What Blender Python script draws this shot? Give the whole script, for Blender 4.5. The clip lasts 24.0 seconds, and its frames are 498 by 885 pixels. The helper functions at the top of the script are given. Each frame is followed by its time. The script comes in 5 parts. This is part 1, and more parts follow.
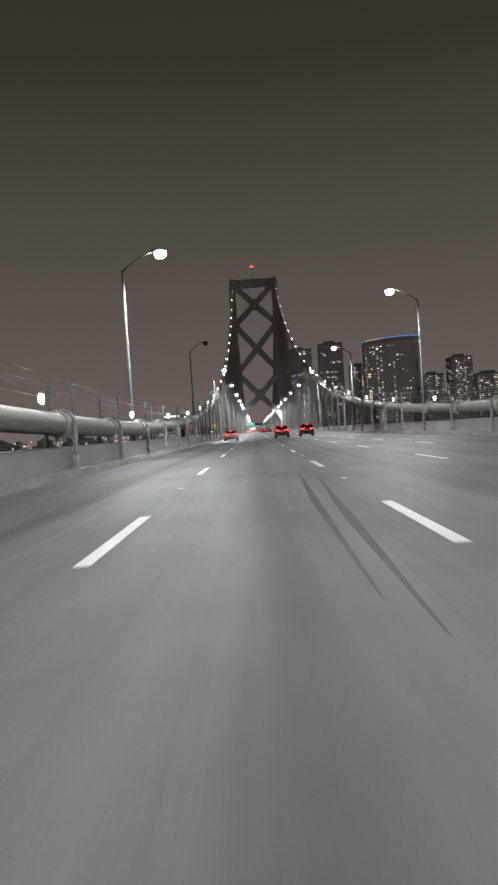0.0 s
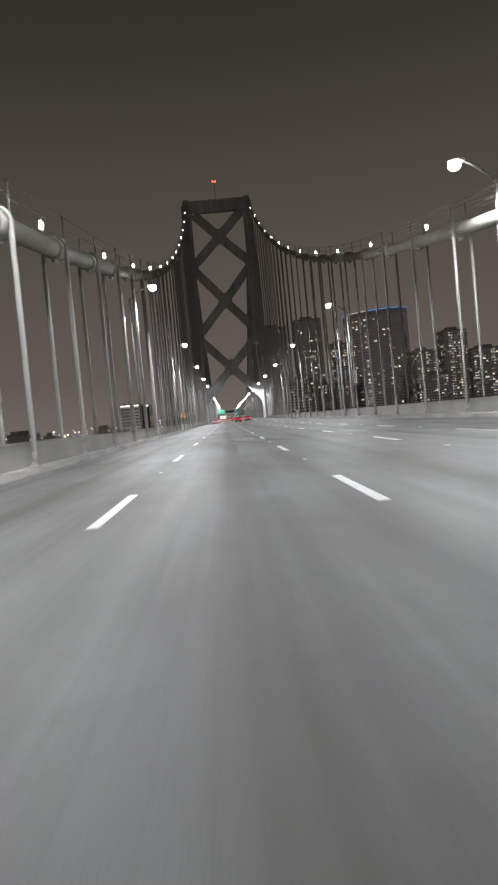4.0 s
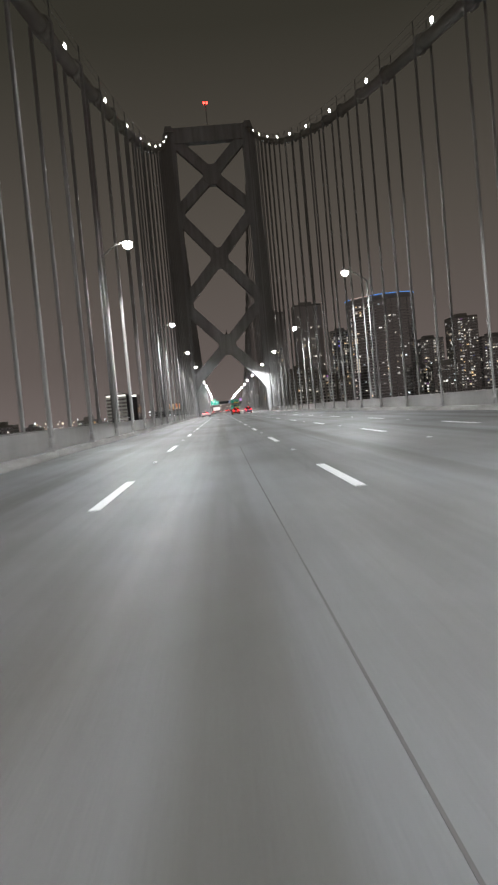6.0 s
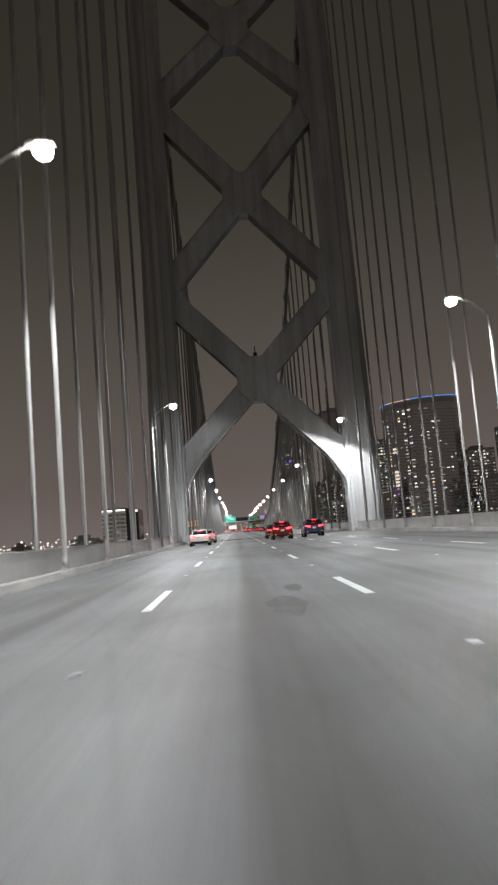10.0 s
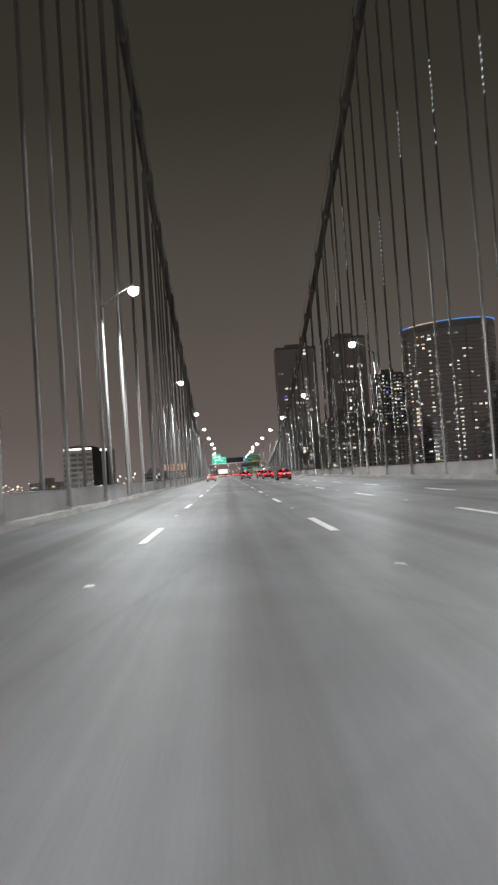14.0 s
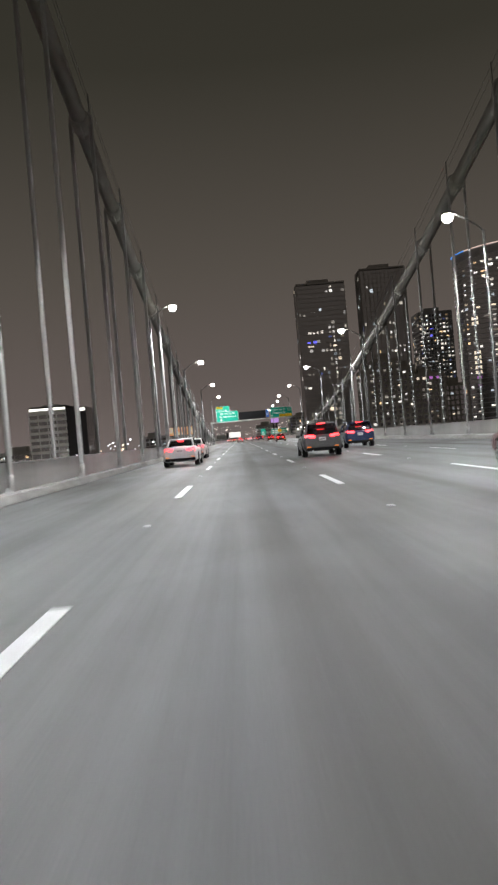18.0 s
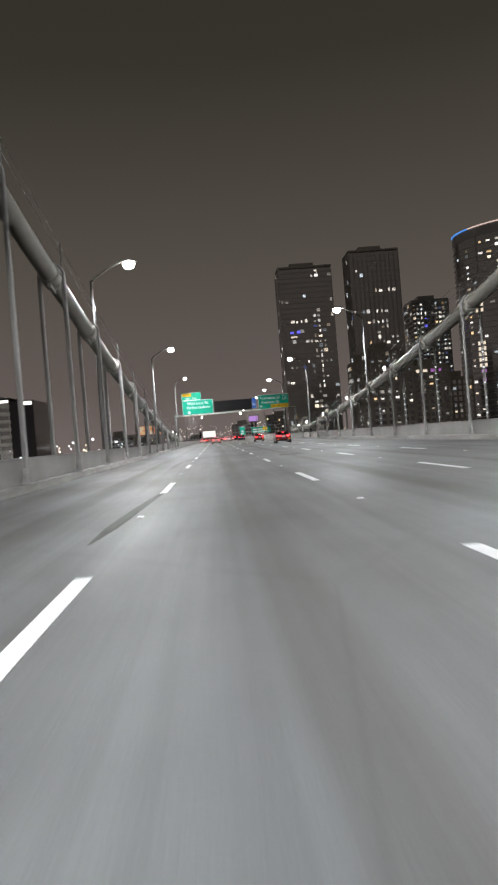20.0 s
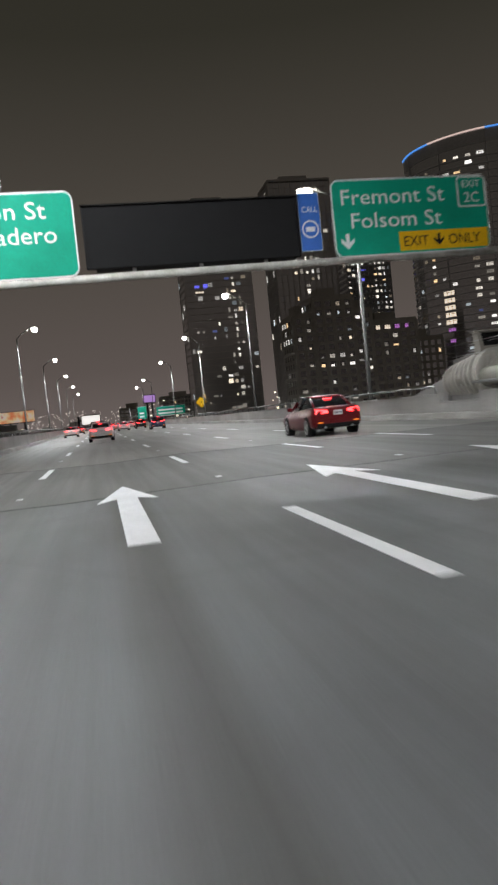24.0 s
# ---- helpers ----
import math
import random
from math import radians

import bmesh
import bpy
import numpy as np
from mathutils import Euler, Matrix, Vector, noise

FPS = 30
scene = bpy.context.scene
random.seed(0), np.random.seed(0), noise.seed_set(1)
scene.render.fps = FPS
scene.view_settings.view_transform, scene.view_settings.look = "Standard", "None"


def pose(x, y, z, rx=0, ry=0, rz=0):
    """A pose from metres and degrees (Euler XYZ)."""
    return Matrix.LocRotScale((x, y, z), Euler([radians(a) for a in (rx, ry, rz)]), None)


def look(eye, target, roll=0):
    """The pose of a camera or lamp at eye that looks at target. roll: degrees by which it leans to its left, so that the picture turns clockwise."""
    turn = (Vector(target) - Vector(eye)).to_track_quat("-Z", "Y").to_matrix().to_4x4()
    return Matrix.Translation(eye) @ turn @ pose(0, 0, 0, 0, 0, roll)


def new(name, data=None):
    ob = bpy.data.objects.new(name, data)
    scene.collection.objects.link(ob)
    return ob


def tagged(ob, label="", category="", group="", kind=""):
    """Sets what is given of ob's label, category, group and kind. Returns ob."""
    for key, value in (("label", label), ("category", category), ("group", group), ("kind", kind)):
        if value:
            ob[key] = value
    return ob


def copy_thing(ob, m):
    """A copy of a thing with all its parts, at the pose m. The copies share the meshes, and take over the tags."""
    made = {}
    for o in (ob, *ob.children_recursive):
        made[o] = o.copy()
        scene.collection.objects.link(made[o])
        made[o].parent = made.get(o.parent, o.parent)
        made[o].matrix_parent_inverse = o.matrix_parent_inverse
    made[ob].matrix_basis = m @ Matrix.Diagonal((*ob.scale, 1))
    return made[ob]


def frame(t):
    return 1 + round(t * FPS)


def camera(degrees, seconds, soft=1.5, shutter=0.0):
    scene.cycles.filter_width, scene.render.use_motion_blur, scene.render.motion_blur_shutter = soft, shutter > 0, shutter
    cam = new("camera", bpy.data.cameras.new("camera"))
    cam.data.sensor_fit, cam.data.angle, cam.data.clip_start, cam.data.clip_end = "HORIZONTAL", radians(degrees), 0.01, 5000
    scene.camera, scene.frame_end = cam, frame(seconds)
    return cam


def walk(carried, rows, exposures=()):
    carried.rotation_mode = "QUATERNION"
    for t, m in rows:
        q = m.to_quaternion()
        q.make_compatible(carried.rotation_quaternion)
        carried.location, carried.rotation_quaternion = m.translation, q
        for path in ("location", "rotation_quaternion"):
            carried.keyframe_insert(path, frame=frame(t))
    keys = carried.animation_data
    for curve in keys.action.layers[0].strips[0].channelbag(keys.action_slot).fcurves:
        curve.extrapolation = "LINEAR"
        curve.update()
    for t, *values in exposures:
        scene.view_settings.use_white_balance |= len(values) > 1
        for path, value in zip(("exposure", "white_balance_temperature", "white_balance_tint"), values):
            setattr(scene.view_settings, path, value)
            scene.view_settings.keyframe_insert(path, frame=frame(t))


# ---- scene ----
cam = camera(37.04, 24.0, soft=2.5, shutter=0.22)
PATH = [
    (0, pose(-0.080, 0.000, 1.176, 89.12, 3.79, 0.48)),
    (0.5, pose(-0.015, 14.415, 1.176, 89.15, 3.66, -0.24)),
    (1, pose(0.050, 28.831, 1.176, 89.10, 3.83, -0.89)),
    (1.5, pose(0.034, 43.185, 1.176, 89.03, 4.13, -0.81)),
    (3.5, pose(-0.030, 100.603, 1.176, 88.06, 5.67, -1.61)),
    (4, pose(-0.046, 114.957, 1.176, 88.06, 5.47, -1.77)),
    (4.5, pose(-0.033, 129.376, 1.176, 87.91, 5.43, -2.02)),
    (5, pose(-0.021, 143.796, 1.176, 87.76, 5.09, -2.20)),
    (5.5, pose(-0.010, 158.194, 1.176, 87.61, 5.29, -2.26)),
    (6, pose(0.001, 172.593, 1.176, 87.38, 5.20, -2.23)),
    (6.5, pose(-0.039, 186.917, 1.176, 87.16, 5.38, -2.17)),
    (7, pose(-0.079, 201.241, 1.176, 87.02, 5.26, -2.10)),
    (7.5, pose(-0.194, 215.647, 1.176, 87.15, 5.12, -1.95)),
    (8, pose(-0.308, 230.052, 1.176, 91.07, 4.97, -1.27)),
    (8.5, pose(-0.318, 244.430, 1.176, 94.85, 4.89, -0.96)),
    (9, pose(-0.328, 258.808, 1.176, 95.60, 4.50, -0.95)),
    (9.5, pose(-0.297, 273.142, 1.176, 96.16, 4.14, -0.97)),
    (10, pose(-0.266, 287.476, 1.176, 96.64, 4.58, -0.98)),
    (10.5, pose(-0.227, 301.860, 1.176, 97.17, 4.58, -0.68)),
    (12.5, pose(-0.071, 359.397, 1.176, 102.05, 4.41, -1.04)),
    (13, pose(-0.032, 373.781, 1.176, 99.10, 4.51, -1.27)),
    (13.5, pose(-0.085, 388.258, 1.176, 94.71, 4.23, -1.58)),
    (14, pose(-0.138, 402.735, 1.176, 92.37, 3.85, -1.67)),
    (14.5, pose(-0.170, 416.993, 1.176, 90.72, 4.29, -1.73)),
    (15, pose(-0.203, 431.251, 1.176, 90.13, 4.73, -1.63)),
    (15.5, pose(-0.199, 445.588, 1.176, 89.63, 5.16, -1.60)),
    (16, pose(-0.195, 459.926, 1.176, 89.37, 5.18, -1.50)),
    (16.5, pose(-0.221, 474.369, 1.176, 89.24, 4.98, -1.31)),
    (17, pose(-0.247, 488.813, 1.176, 89.18, 4.67, -1.13)),
    (17.5, pose(-0.290, 503.146, 1.176, 89.49, 4.87, -0.68)),
    (19.5, pose(-0.462, 560.479, 1.176, 89.72, 4.64, -1.66)),
    (20, pose(-0.505, 574.812, 1.176, 89.49, 4.64, -2.65)),
    (20.5, pose(-0.467, 589.096, 1.176, 89.22, 4.63, -2.94)),
    (21, pose(-0.429, 603.380, 1.176, 88.95, 4.51, -3.69)),
    (21.5, pose(-0.386, 617.834, 1.176, 88.41, 4.63, -5.32)),
    (22, pose(-0.343, 632.288, 1.176, 88.18, 5.04, -6.03)),
    (22.5, pose(-0.286, 646.557, 1.176, 87.93, 5.14, -6.47)),
    (23, pose(-0.229, 660.826, 1.176, 87.83, 5.43, -6.91)),
    (23.5, pose(-0.248, 675.523, 1.176, 87.83, 5.71, -8.87)),
    (24, pose(-0.268, 690.220, 1.176, 87.53, 5.88, -11.43)),
]
walk(cam, PATH, [(0.0, 0.0), (22.8, 0.0), (24.0, -0.25)])

# ---- world and large lights ----
world = bpy.data.worlds.new("night_sky")
scene.world = world
world.use_nodes = True
wn, wl = world.node_tree.nodes, world.node_tree.links
wn.clear()
w_out, w_bg = wn.new("ShaderNodeOutputWorld"), wn.new("ShaderNodeBackground")
w_tc, w_sep, w_ramp = wn.new("ShaderNodeTexCoord"), wn.new("ShaderNodeSeparateXYZ"), wn.new("ShaderNodeValToRGB")
wl.new(w_tc.outputs["Generated"], w_sep.inputs[0])
wl.new(w_sep.outputs["Z"], w_ramp.inputs[0])
wl.new(w_ramp.outputs[0], w_bg.inputs[0])
wl.new(w_bg.outputs[0], w_out.inputs[0])
SKY = [(0.0, (0.162, 0.133, 0.124)), (0.07, (0.124, 0.1015, 0.0925)), (0.22, (0.088, 0.0755, 0.0635)),
       (0.45, (0.0365, 0.0336, 0.0255)), (1.0, (0.010, 0.0096, 0.0068))]
ramp = w_ramp.color_ramp
for i, (at, col) in enumerate(SKY):
    e = ramp.elements[i] if i < 2 else ramp.elements.new(at)
    e.position, e.color = at, (*col, 1)
w_bg.inputs[1].default_value = 1.0

LAMP_WL, LAMP_WR = 8300.0, 6300.0
LAMPS_L = [0.3, 44.8, 88.2, 131.3, 174.5, 220.2, 264.0, 307.3, 350.7, 401.7, 445.5, 489.0, 533.2, 577.5, 620.3, 663.6, 706.2, 773.0, 811.0, 850.0, 892.0, 940.0]
LAMPS_R = [18.5, 64.3, 108.2, 150.9, 195.3, 238.6, 282.8, 325.8, 368.7, 427.3, 470.4, 514.4, 558.4, 601.5, 644.6, 688.2, 728.6, 761.0, 796.0, 838.0, 896.0, 935.0]
LAMP_ZL, LAMP_ZR, LAMP_XL, LAMP_XR = 12.15, 12.36, -4.85, 12.1


def lamp_x(x, y):
    """At midspan and past the bridge the lamps stand a little wider apart."""
    if y < 75:
        return x + (-0.22 if x < 0 else 0.15)
    if y > 750:
        return x + (-1.1 if x < 0 else 0.75)
    return x - (0 if x < 0 or y < 630 else 0.15 if y < 700 else 0.4)


def arm_reach(y):
    """Where the cables hang low, the poles stand outside them on longer arms."""
    return 2.35 if y < 110 or 590 < y < 700 else 2.6 if 720 < y < 740 else 1.92


CX = 3.65                # centre line of the bridge


def street_light(x, y, z):
    d = bpy.data.lights.new("street_light", "SPOT")
    d.energy, d.color, d.spot_size, d.spot_blend, d.shadow_soft_size = LAMP_WL if x < CX else LAMP_WR, (0.955, 0.97, 0.985), radians(166), 0.2, 0.25
    new("street_light", d).matrix_world = pose(x, y, z - 0.42, 0, -22 if x < CX else 22, 0)


DEAD_LAMP = 88.2         # one lamp on the south side is out
for yy in LAMPS_L:
    if yy != DEAD_LAMP:
        street_light(lamp_x(LAMP_XL, yy), yy, LAMP_ZL)
for yy in LAMPS_R:
    street_light(lamp_x(LAMP_XR, yy), yy, LAMP_ZR)

# ---- plan ----
CURB_L, CURB_R = -6.16, 13.5
WALL_L, WALL_R = -6.54, 13.88
CAB_L, CAB_R = -6.86, 14.2
TOWER_Y, CABLE_TOP, PANEL = 376.0, 76.6, 8.735
MID_Y, LOW_Z = 38.0, 1.75
END_Y, END_Z = 719.0, 1.55
SPAN_RISE = CABLE_TOP - 3.4 - LOW_Z


def cable_z(y):
    if y <= TOWER_Y:
        v = abs(y - MID_Y) / (TOWER_Y - MID_Y)
        return LOW_Z + SPAN_RISE * v ** 2 + 3.4 * v ** 5
    return END_Z + (CABLE_TOP - END_Z) * ((END_Y - y) / (END_Y - TOWER_Y)) ** 2.12


def cable_x(x, y):
    """The cables flare a little outwards towards their ends."""
    u = min(1.0, max(0.0, (y - 688.0) / 28.0))
    return x + (0.6 if x > 0 else -0.6) * u * u * (3 - 2 * u)


# ---- materials ----
def nodes_of(name):
    m = bpy.data.materials.new(name)
    m.use_nodes = True
    nt = m.node_tree
    return m, nt, nt.nodes["Principled BSDF"]


def node(nt, kind, **kw):
    n = nt.nodes.new(kind)
    for k, v in kw.items():
        n.inputs[k].default_value = v
    return n


def coords(nt, scale):
    tc, mp = nt.nodes.new("ShaderNodeTexCoord"), nt.nodes.new("ShaderNodeMapping")
    mp.inputs["Scale"].default_value = scale
    nt.links.new(tc.outputs["Object"], mp.inputs[0])
    return mp.outputs[0]


def noise_tex(nt, scale, detail=4.0, rough=0.6):
    n = node(nt, "ShaderNodeTexNoise", Scale=1.0, Detail=detail, Roughness=rough)
    nt.links.new(coords(nt, scale), n.inputs["Vector"])
    return n.outputs[0]


def ramp_of(nt, src, stops):
    r = nt.nodes.new("ShaderNodeValToRGB")
    for i, (at, col) in enumerate(stops):
        e = r.color_ramp.elements[i] if i < 2 else r.color_ramp.elements.new(at)
        e.position, e.color = at, (*col, 1)
    nt.links.new(src, r.inputs[0])
    return r.outputs[0]


def mixed(nt, a, b, fac, mode="MULTIPLY"):
    m = nt.nodes.new("ShaderNodeMix")
    m.data_type, m.blend_type = "RGBA", mode
    if isinstance(fac, float):
        m.inputs[0].default_value = fac
    else:
        nt.links.new(fac, m.inputs[0])
    nt.links.new(a, m.inputs[6])
    nt.links.new(b, m.inputs[7])
    return m.outputs[2]


def surface(name, dark, light, scale=(3, 3, 3), grain=(40, 40, 40), rough=0.6, metal=0.0, bump=0.15, streak=None, spec=0.5):
    """Two scales of colour variation, a fine bump and, where given, long streaks."""
    m, nt, b = nodes_of(name)
    big = noise_tex(nt, scale, 5.0)
    col = ramp_of(nt, big, [(0.3, dark), (0.7, light)])
    fine = noise_tex(nt, grain, 3.0)
    col = mixed(nt, col, ramp_of(nt, fine, [(0.25, (0.72, 0.72, 0.72)), (0.75, (1.15, 1.15, 1.15))]), 0.8)
    if streak:
        s = noise_tex(nt, streak, 4.0)
        col = mixed(nt, col, ramp_of(nt, s, [(0.3, (0.6, 0.58, 0.55)), (0.62, (1.08, 1.08, 1.08))]), 0.75)
    nt.links.new(col, b.inputs["Base Color"])
    b.inputs["Metallic"].default_value = metal
    b.inputs["Specular IOR Level"].default_value = spec
    rr = nt.nodes.new("ShaderNodeMapRange")
    rr.inputs["To Min"].default_value, rr.inputs["To Max"].default_value = max(0.05, rough - 0.12), min(1, rough + 0.12)
    nt.links.new(fine, rr.inputs[0])
    nt.links.new(rr.outputs[0], b.inputs["Roughness"])
    if bump:
        bp = node(nt, "ShaderNodeBump", Strength=bump, Distance=0.01)
        nt.links.new(fine, bp.inputs["Height"])
        nt.links.new(bp.outputs[0], b.inputs["Normal"])
    return m


def plain(name, col, rough=0.5, metal=0.0, spec=0.5):
    return surface(name, tuple(c * 0.85 for c in col), col, (2, 2, 2), (25, 25, 25), rough, metal, 0.05, None, spec)


def glow(name, col, strength):
    m, nt, b = nodes_of(name)
    b.inputs["Base Color"].default_value = (*[min(1, c) * 0.5 for c in col], 1)
    b.inputs["Emission Color"].default_value = (*col, 1)
    b.inputs["Emission Strength"].default_value = strength
    return m


def lit_glass(name, cols, lo, hi):
    """Lit window panes, each with its own colour and brightness."""
    m, nt, b = nodes_of(name)
    info = nt.nodes.new("ShaderNodeObjectInfo")
    r = nt.nodes.new("ShaderNodeValToRGB")
    r.color_ramp.interpolation = "CONSTANT"
    for i, (at, c) in enumerate(cols):
        e = r.color_ramp.elements[i] if i < 2 else r.color_ramp.elements.new(at)
        e.position, e.color = at, (*c, 1)
    nt.links.new(info.outputs["Random"], r.inputs[0])
    nt.links.new(r.outputs[0], b.inputs["Emission Color"])
    mul = nt.nodes.new("ShaderNodeMath")
    mul.operation = "MULTIPLY"
    mul.inputs[1].default_value = 7.31
    fr = nt.nodes.new("ShaderNodeMath")
    fr.operation = "FRACT"
    nt.links.new(info.outputs["Random"], mul.inputs[0])
    nt.links.new(mul.outputs[0], fr.inputs[0])
    mr = nt.nodes.new("ShaderNodeMapRange")
    mr.inputs["To Min"].default_value, mr.inputs["To Max"].default_value = lo, hi
    sq = nt.nodes.new("ShaderNodeMath")
    sq.operation = "POWER"
    sq.inputs[1].default_value = 1.8
    nt.links.new(fr.outputs[0], sq.inputs[0])
    nt.links.new(sq.outputs[0], mr.inputs[0])
    # furniture and blinds break the glow up
    inner = noise_tex(nt, (2.5, 2.5, 2.5), 3.0)
    br = nt.nodes.new("ShaderNodeMapRange")
    br.inputs["From Min"].default_value, br.inputs["From Max"].default_value = 0.3, 0.7
    br.inputs["To Min"].default_value, br.inputs["To Max"].default_value = 0.35, 1.3
    nt.links.new(inner, br.inputs[0])
    m2 = nt.nodes.new("ShaderNodeMath")
    m2.operation = "MULTIPLY"
    nt.links.new(mr.outputs[0], m2.inputs[0])
    nt.links.new(br.outputs[0], m2.inputs[1])
    nt.links.new(m2.outputs[0], b.inputs["Emission Strength"])
    b.inputs["Base Color"].default_value = (0.1, 0.1, 0.1, 1)
    b.inputs["Roughness"].default_value = 0.2
    return m


def road_material():
    m, nt, b = nodes_of("worn_pavement")
    base = ramp_of(nt, noise_tex(nt, (0.35, 0.05, 1), 6.0), [(0.28, (0.118, 0.116, 0.111)), (0.72, (0.184, 0.193, 0.205))])
    patch = ramp_of(nt, noise_tex(nt, (0.16, 0.11, 1), 4.0), [(0.33, (0.64, 0.62, 0.58)), (0.62, (1.13, 1.15, 1.16))])
    streak = ramp_of(nt, noise_tex(nt, (1.7, 0.03, 1), 3.5), [(0.3, (0.76, 0.75, 0.74)), (0.65, (1.10, 1.10, 1.10))])
    grain = noise_tex(nt, (70, 45, 70), 4.0, 0.7)
    gr = ramp_of(nt, grain, [(0.25, (0.62, 0.62, 0.62)), (0.75, (1.3, 1.3, 1.3))])
    col = mixed(nt, mixed(nt, mixed(nt, base, patch, 0.9), streak, 0.85), gr, 0.8)
    # dark oily band along the middle of each lane
    tc, sep = nt.nodes.new("ShaderNodeTexCoord"), nt.nodes.new("ShaderNodeSeparateXYZ")
    nt.links.new(tc.outputs["Object"], sep.inputs[0])
    ping = nt.nodes.new("ShaderNodeMath")
    ping.operation = "PINGPONG"
    ping.inputs[1].default_value = 1.76
    nt.links.new(sep.outputs["X"], ping.inputs[0])
    wob = nt.nodes.new("ShaderNodeMath")
    wob.operation = "MULTIPLY_ADD"
    wob.inputs[1].default_value, wob.inputs[2].default_value = 0.4, -0.2
    nt.links.new(noise_tex(nt, (0.6, 0.05, 1), 4.0), wob.inputs[0])
    add = nt.nodes.new("ShaderNodeMath")
    nt.links.new(ping.outputs[0], add.inputs[0])
    nt.links.new(wob.outputs[0], add.inputs[1])
    mr = nt.nodes.new("ShaderNodeMapRange")
    mr.inputs["From Max"].default_value = 1.76
    nt.links.new(add.outputs[0], mr.inputs[0])
    oil = ramp_of(nt, mr.outputs[0], [(0.0, (0.50, 0.47, 0.42)), (0.1, (0.62, 0.59, 0.54)), (0.2, (0.96, 0.96, 0.96)), (0.5, (1.06, 1.06, 1.06)), (0.9, (0.90, 0.89, 0.87))])
    col = mixed(nt, col, oil, ramp_of(nt, noise_tex(nt, (0.25, 0.022, 1), 3.0), [(0.34, (0.35, 0.35, 0.35)), (0.6, (1, 1, 1))]))
    # thin dry streaks drawn out by the tyres
    thin = ramp_of(nt, noise_tex(nt, (9.0, 0.05, 1), 3.0, 0.7), [(0.33, (0.80, 0.78, 0.75)), (0.6, (1.06, 1.06, 1.06))])
    col = mixed(nt, col, thin, 0.28)
    # fine hairline cracks
    vo = nt.nodes.new("ShaderNodeTexVoronoi")
    vo.feature = "DISTANCE_TO_EDGE"
    vo.inputs["Scale"].default_value = 1.0
    nt.links.new(coords(nt, (0.22, 0.12, 1)), vo.inputs["Vector"])
    crack = ramp_of(nt, vo.outputs["Distance"], [(0.0, (0.45, 0.44, 0.42)), (0.007, (1, 1, 1))])
    col = mixed(nt, col, crack, 0.22)
    nt.links.new(col, b.inputs["Base Color"])
    rr = nt.nodes.new("ShaderNodeMapRange")
    rr.inputs["To Min"].default_value, rr.inputs["To Max"].default_value = 0.42, 0.75
    nt.links.new(noise_tex(nt, (0.8, 0.06, 1), 4.0), rr.inputs[0])
    nt.links.new(rr.outputs[0], b.inputs["Roughness"])
    bp = node(nt, "ShaderNodeBump", Strength=0.35, Distance=0.006)
    nt.links.new(grain, bp.inputs["Height"])
    nt.links.new(bp.outputs[0], b.inputs["Normal"])
    return m


ROAD = road_material()
CONCRETE = surface("barrier_paint", (0.36, 0.355, 0.345), (0.52, 0.515, 0.50), (0.5, 0.12, 0.9), (25, 25, 25), 0.42, 0.0, 0.12, (0.3, 0.22, 0.10), 0.6)
CURB = surface("curb_concrete", (0.24, 0.235, 0.22), (0.42, 0.41, 0.39), (1.2, 0.2, 1.2), (35, 35, 35), 0.7, 0.0, 0.3, (2, 0.3, 2))
PAINT = surface("worn_road_paint", (0.76, 0.77, 0.78), (0.92, 0.93, 0.95), (2.2, 1.2, 1), (60, 60, 60), 0.55, 0.0, 0.2)
SEAL = surface("crack_sealant", (0.085, 0.085, 0.084), (0.135, 0.133, 0.13), (3, 0.6, 1), (50, 50, 50), 0.8, 0.0, 0.2, None, 0.2)
STEEL = surface("tower_paint", (0.46, 0.47, 0.475), (0.60, 0.61, 0.615), (0.25, 0.25, 0.10), (9, 9, 9), 0.5, 0.0, 0.1, (0.9, 0.9, 0.05))
CABLE = surface("cable_wrapping", (0.228, 0.216, 0.186), (0.35, 0.334, 0.292), (0.8, 0.3, 0.8), (20, 60, 20), 0.5, 0.2, 0.2)
ROPE = surface("rope_galvanised", (0.31, 0.306, 0.297), (0.43, 0.425, 0.412), (2, 2, 0.4), (60, 60, 20), 0.55, 0.0, 0.25)
GALV = surface("galvanised_pole", (0.17, 0.17, 0.165), (0.27, 0.27, 0.26), (3, 3, 0.6), (40, 40, 40), 0.5, 0.1, 0.05)
IRON = surface("finger_joint_steel", (0.008, 0.008, 0.008), (0.02, 0.02, 0.019), (2, 2, 2), (50, 50, 50), 0.75, 0.2, 0.2, None, 0.2)
IRON_LIGHT = surface("worn_finger_steel", (0.19, 0.19, 0.185), (0.32, 0.315, 0.30), (2, 2, 2), (50, 50, 50), 0.6, 0.3, 0.2)
BLACK = plain("matt_black", (0.010, 0.010, 0.011), 0.8, 0.0, 0.25)
GREEN = surface("sign_green", (0.0, 0.27, 0.17), (0.0, 0.35, 0.225), (0.6, 0.6, 0.6), (30, 30, 30), 0.65, 0.0, 0.02, None, 0.25)
WHITE = plain("sign_white", (0.82, 0.83, 0.82), 0.4)
YELLOW = plain("sign_yellow", (0.80, 0.47, 0.008), 0.65, 0.0, 0.2)
BLUE = plain("sign_blue", (0.02, 0.14, 0.56), 0.5)
LENS = glow("lamp_lens", (1.0, 0.96, 0.90), 45.0)
CABLE_LENS = glow("cable_lamp_lens", (1.0, 0.95, 0.88), 18.0)
BEACON = glow("red_beacon", (1.0, 0.03, 0.02), 14.0)
TAIL = glow("tail_lamp_red", (1.0, 0.03, 0.034), 11.0)
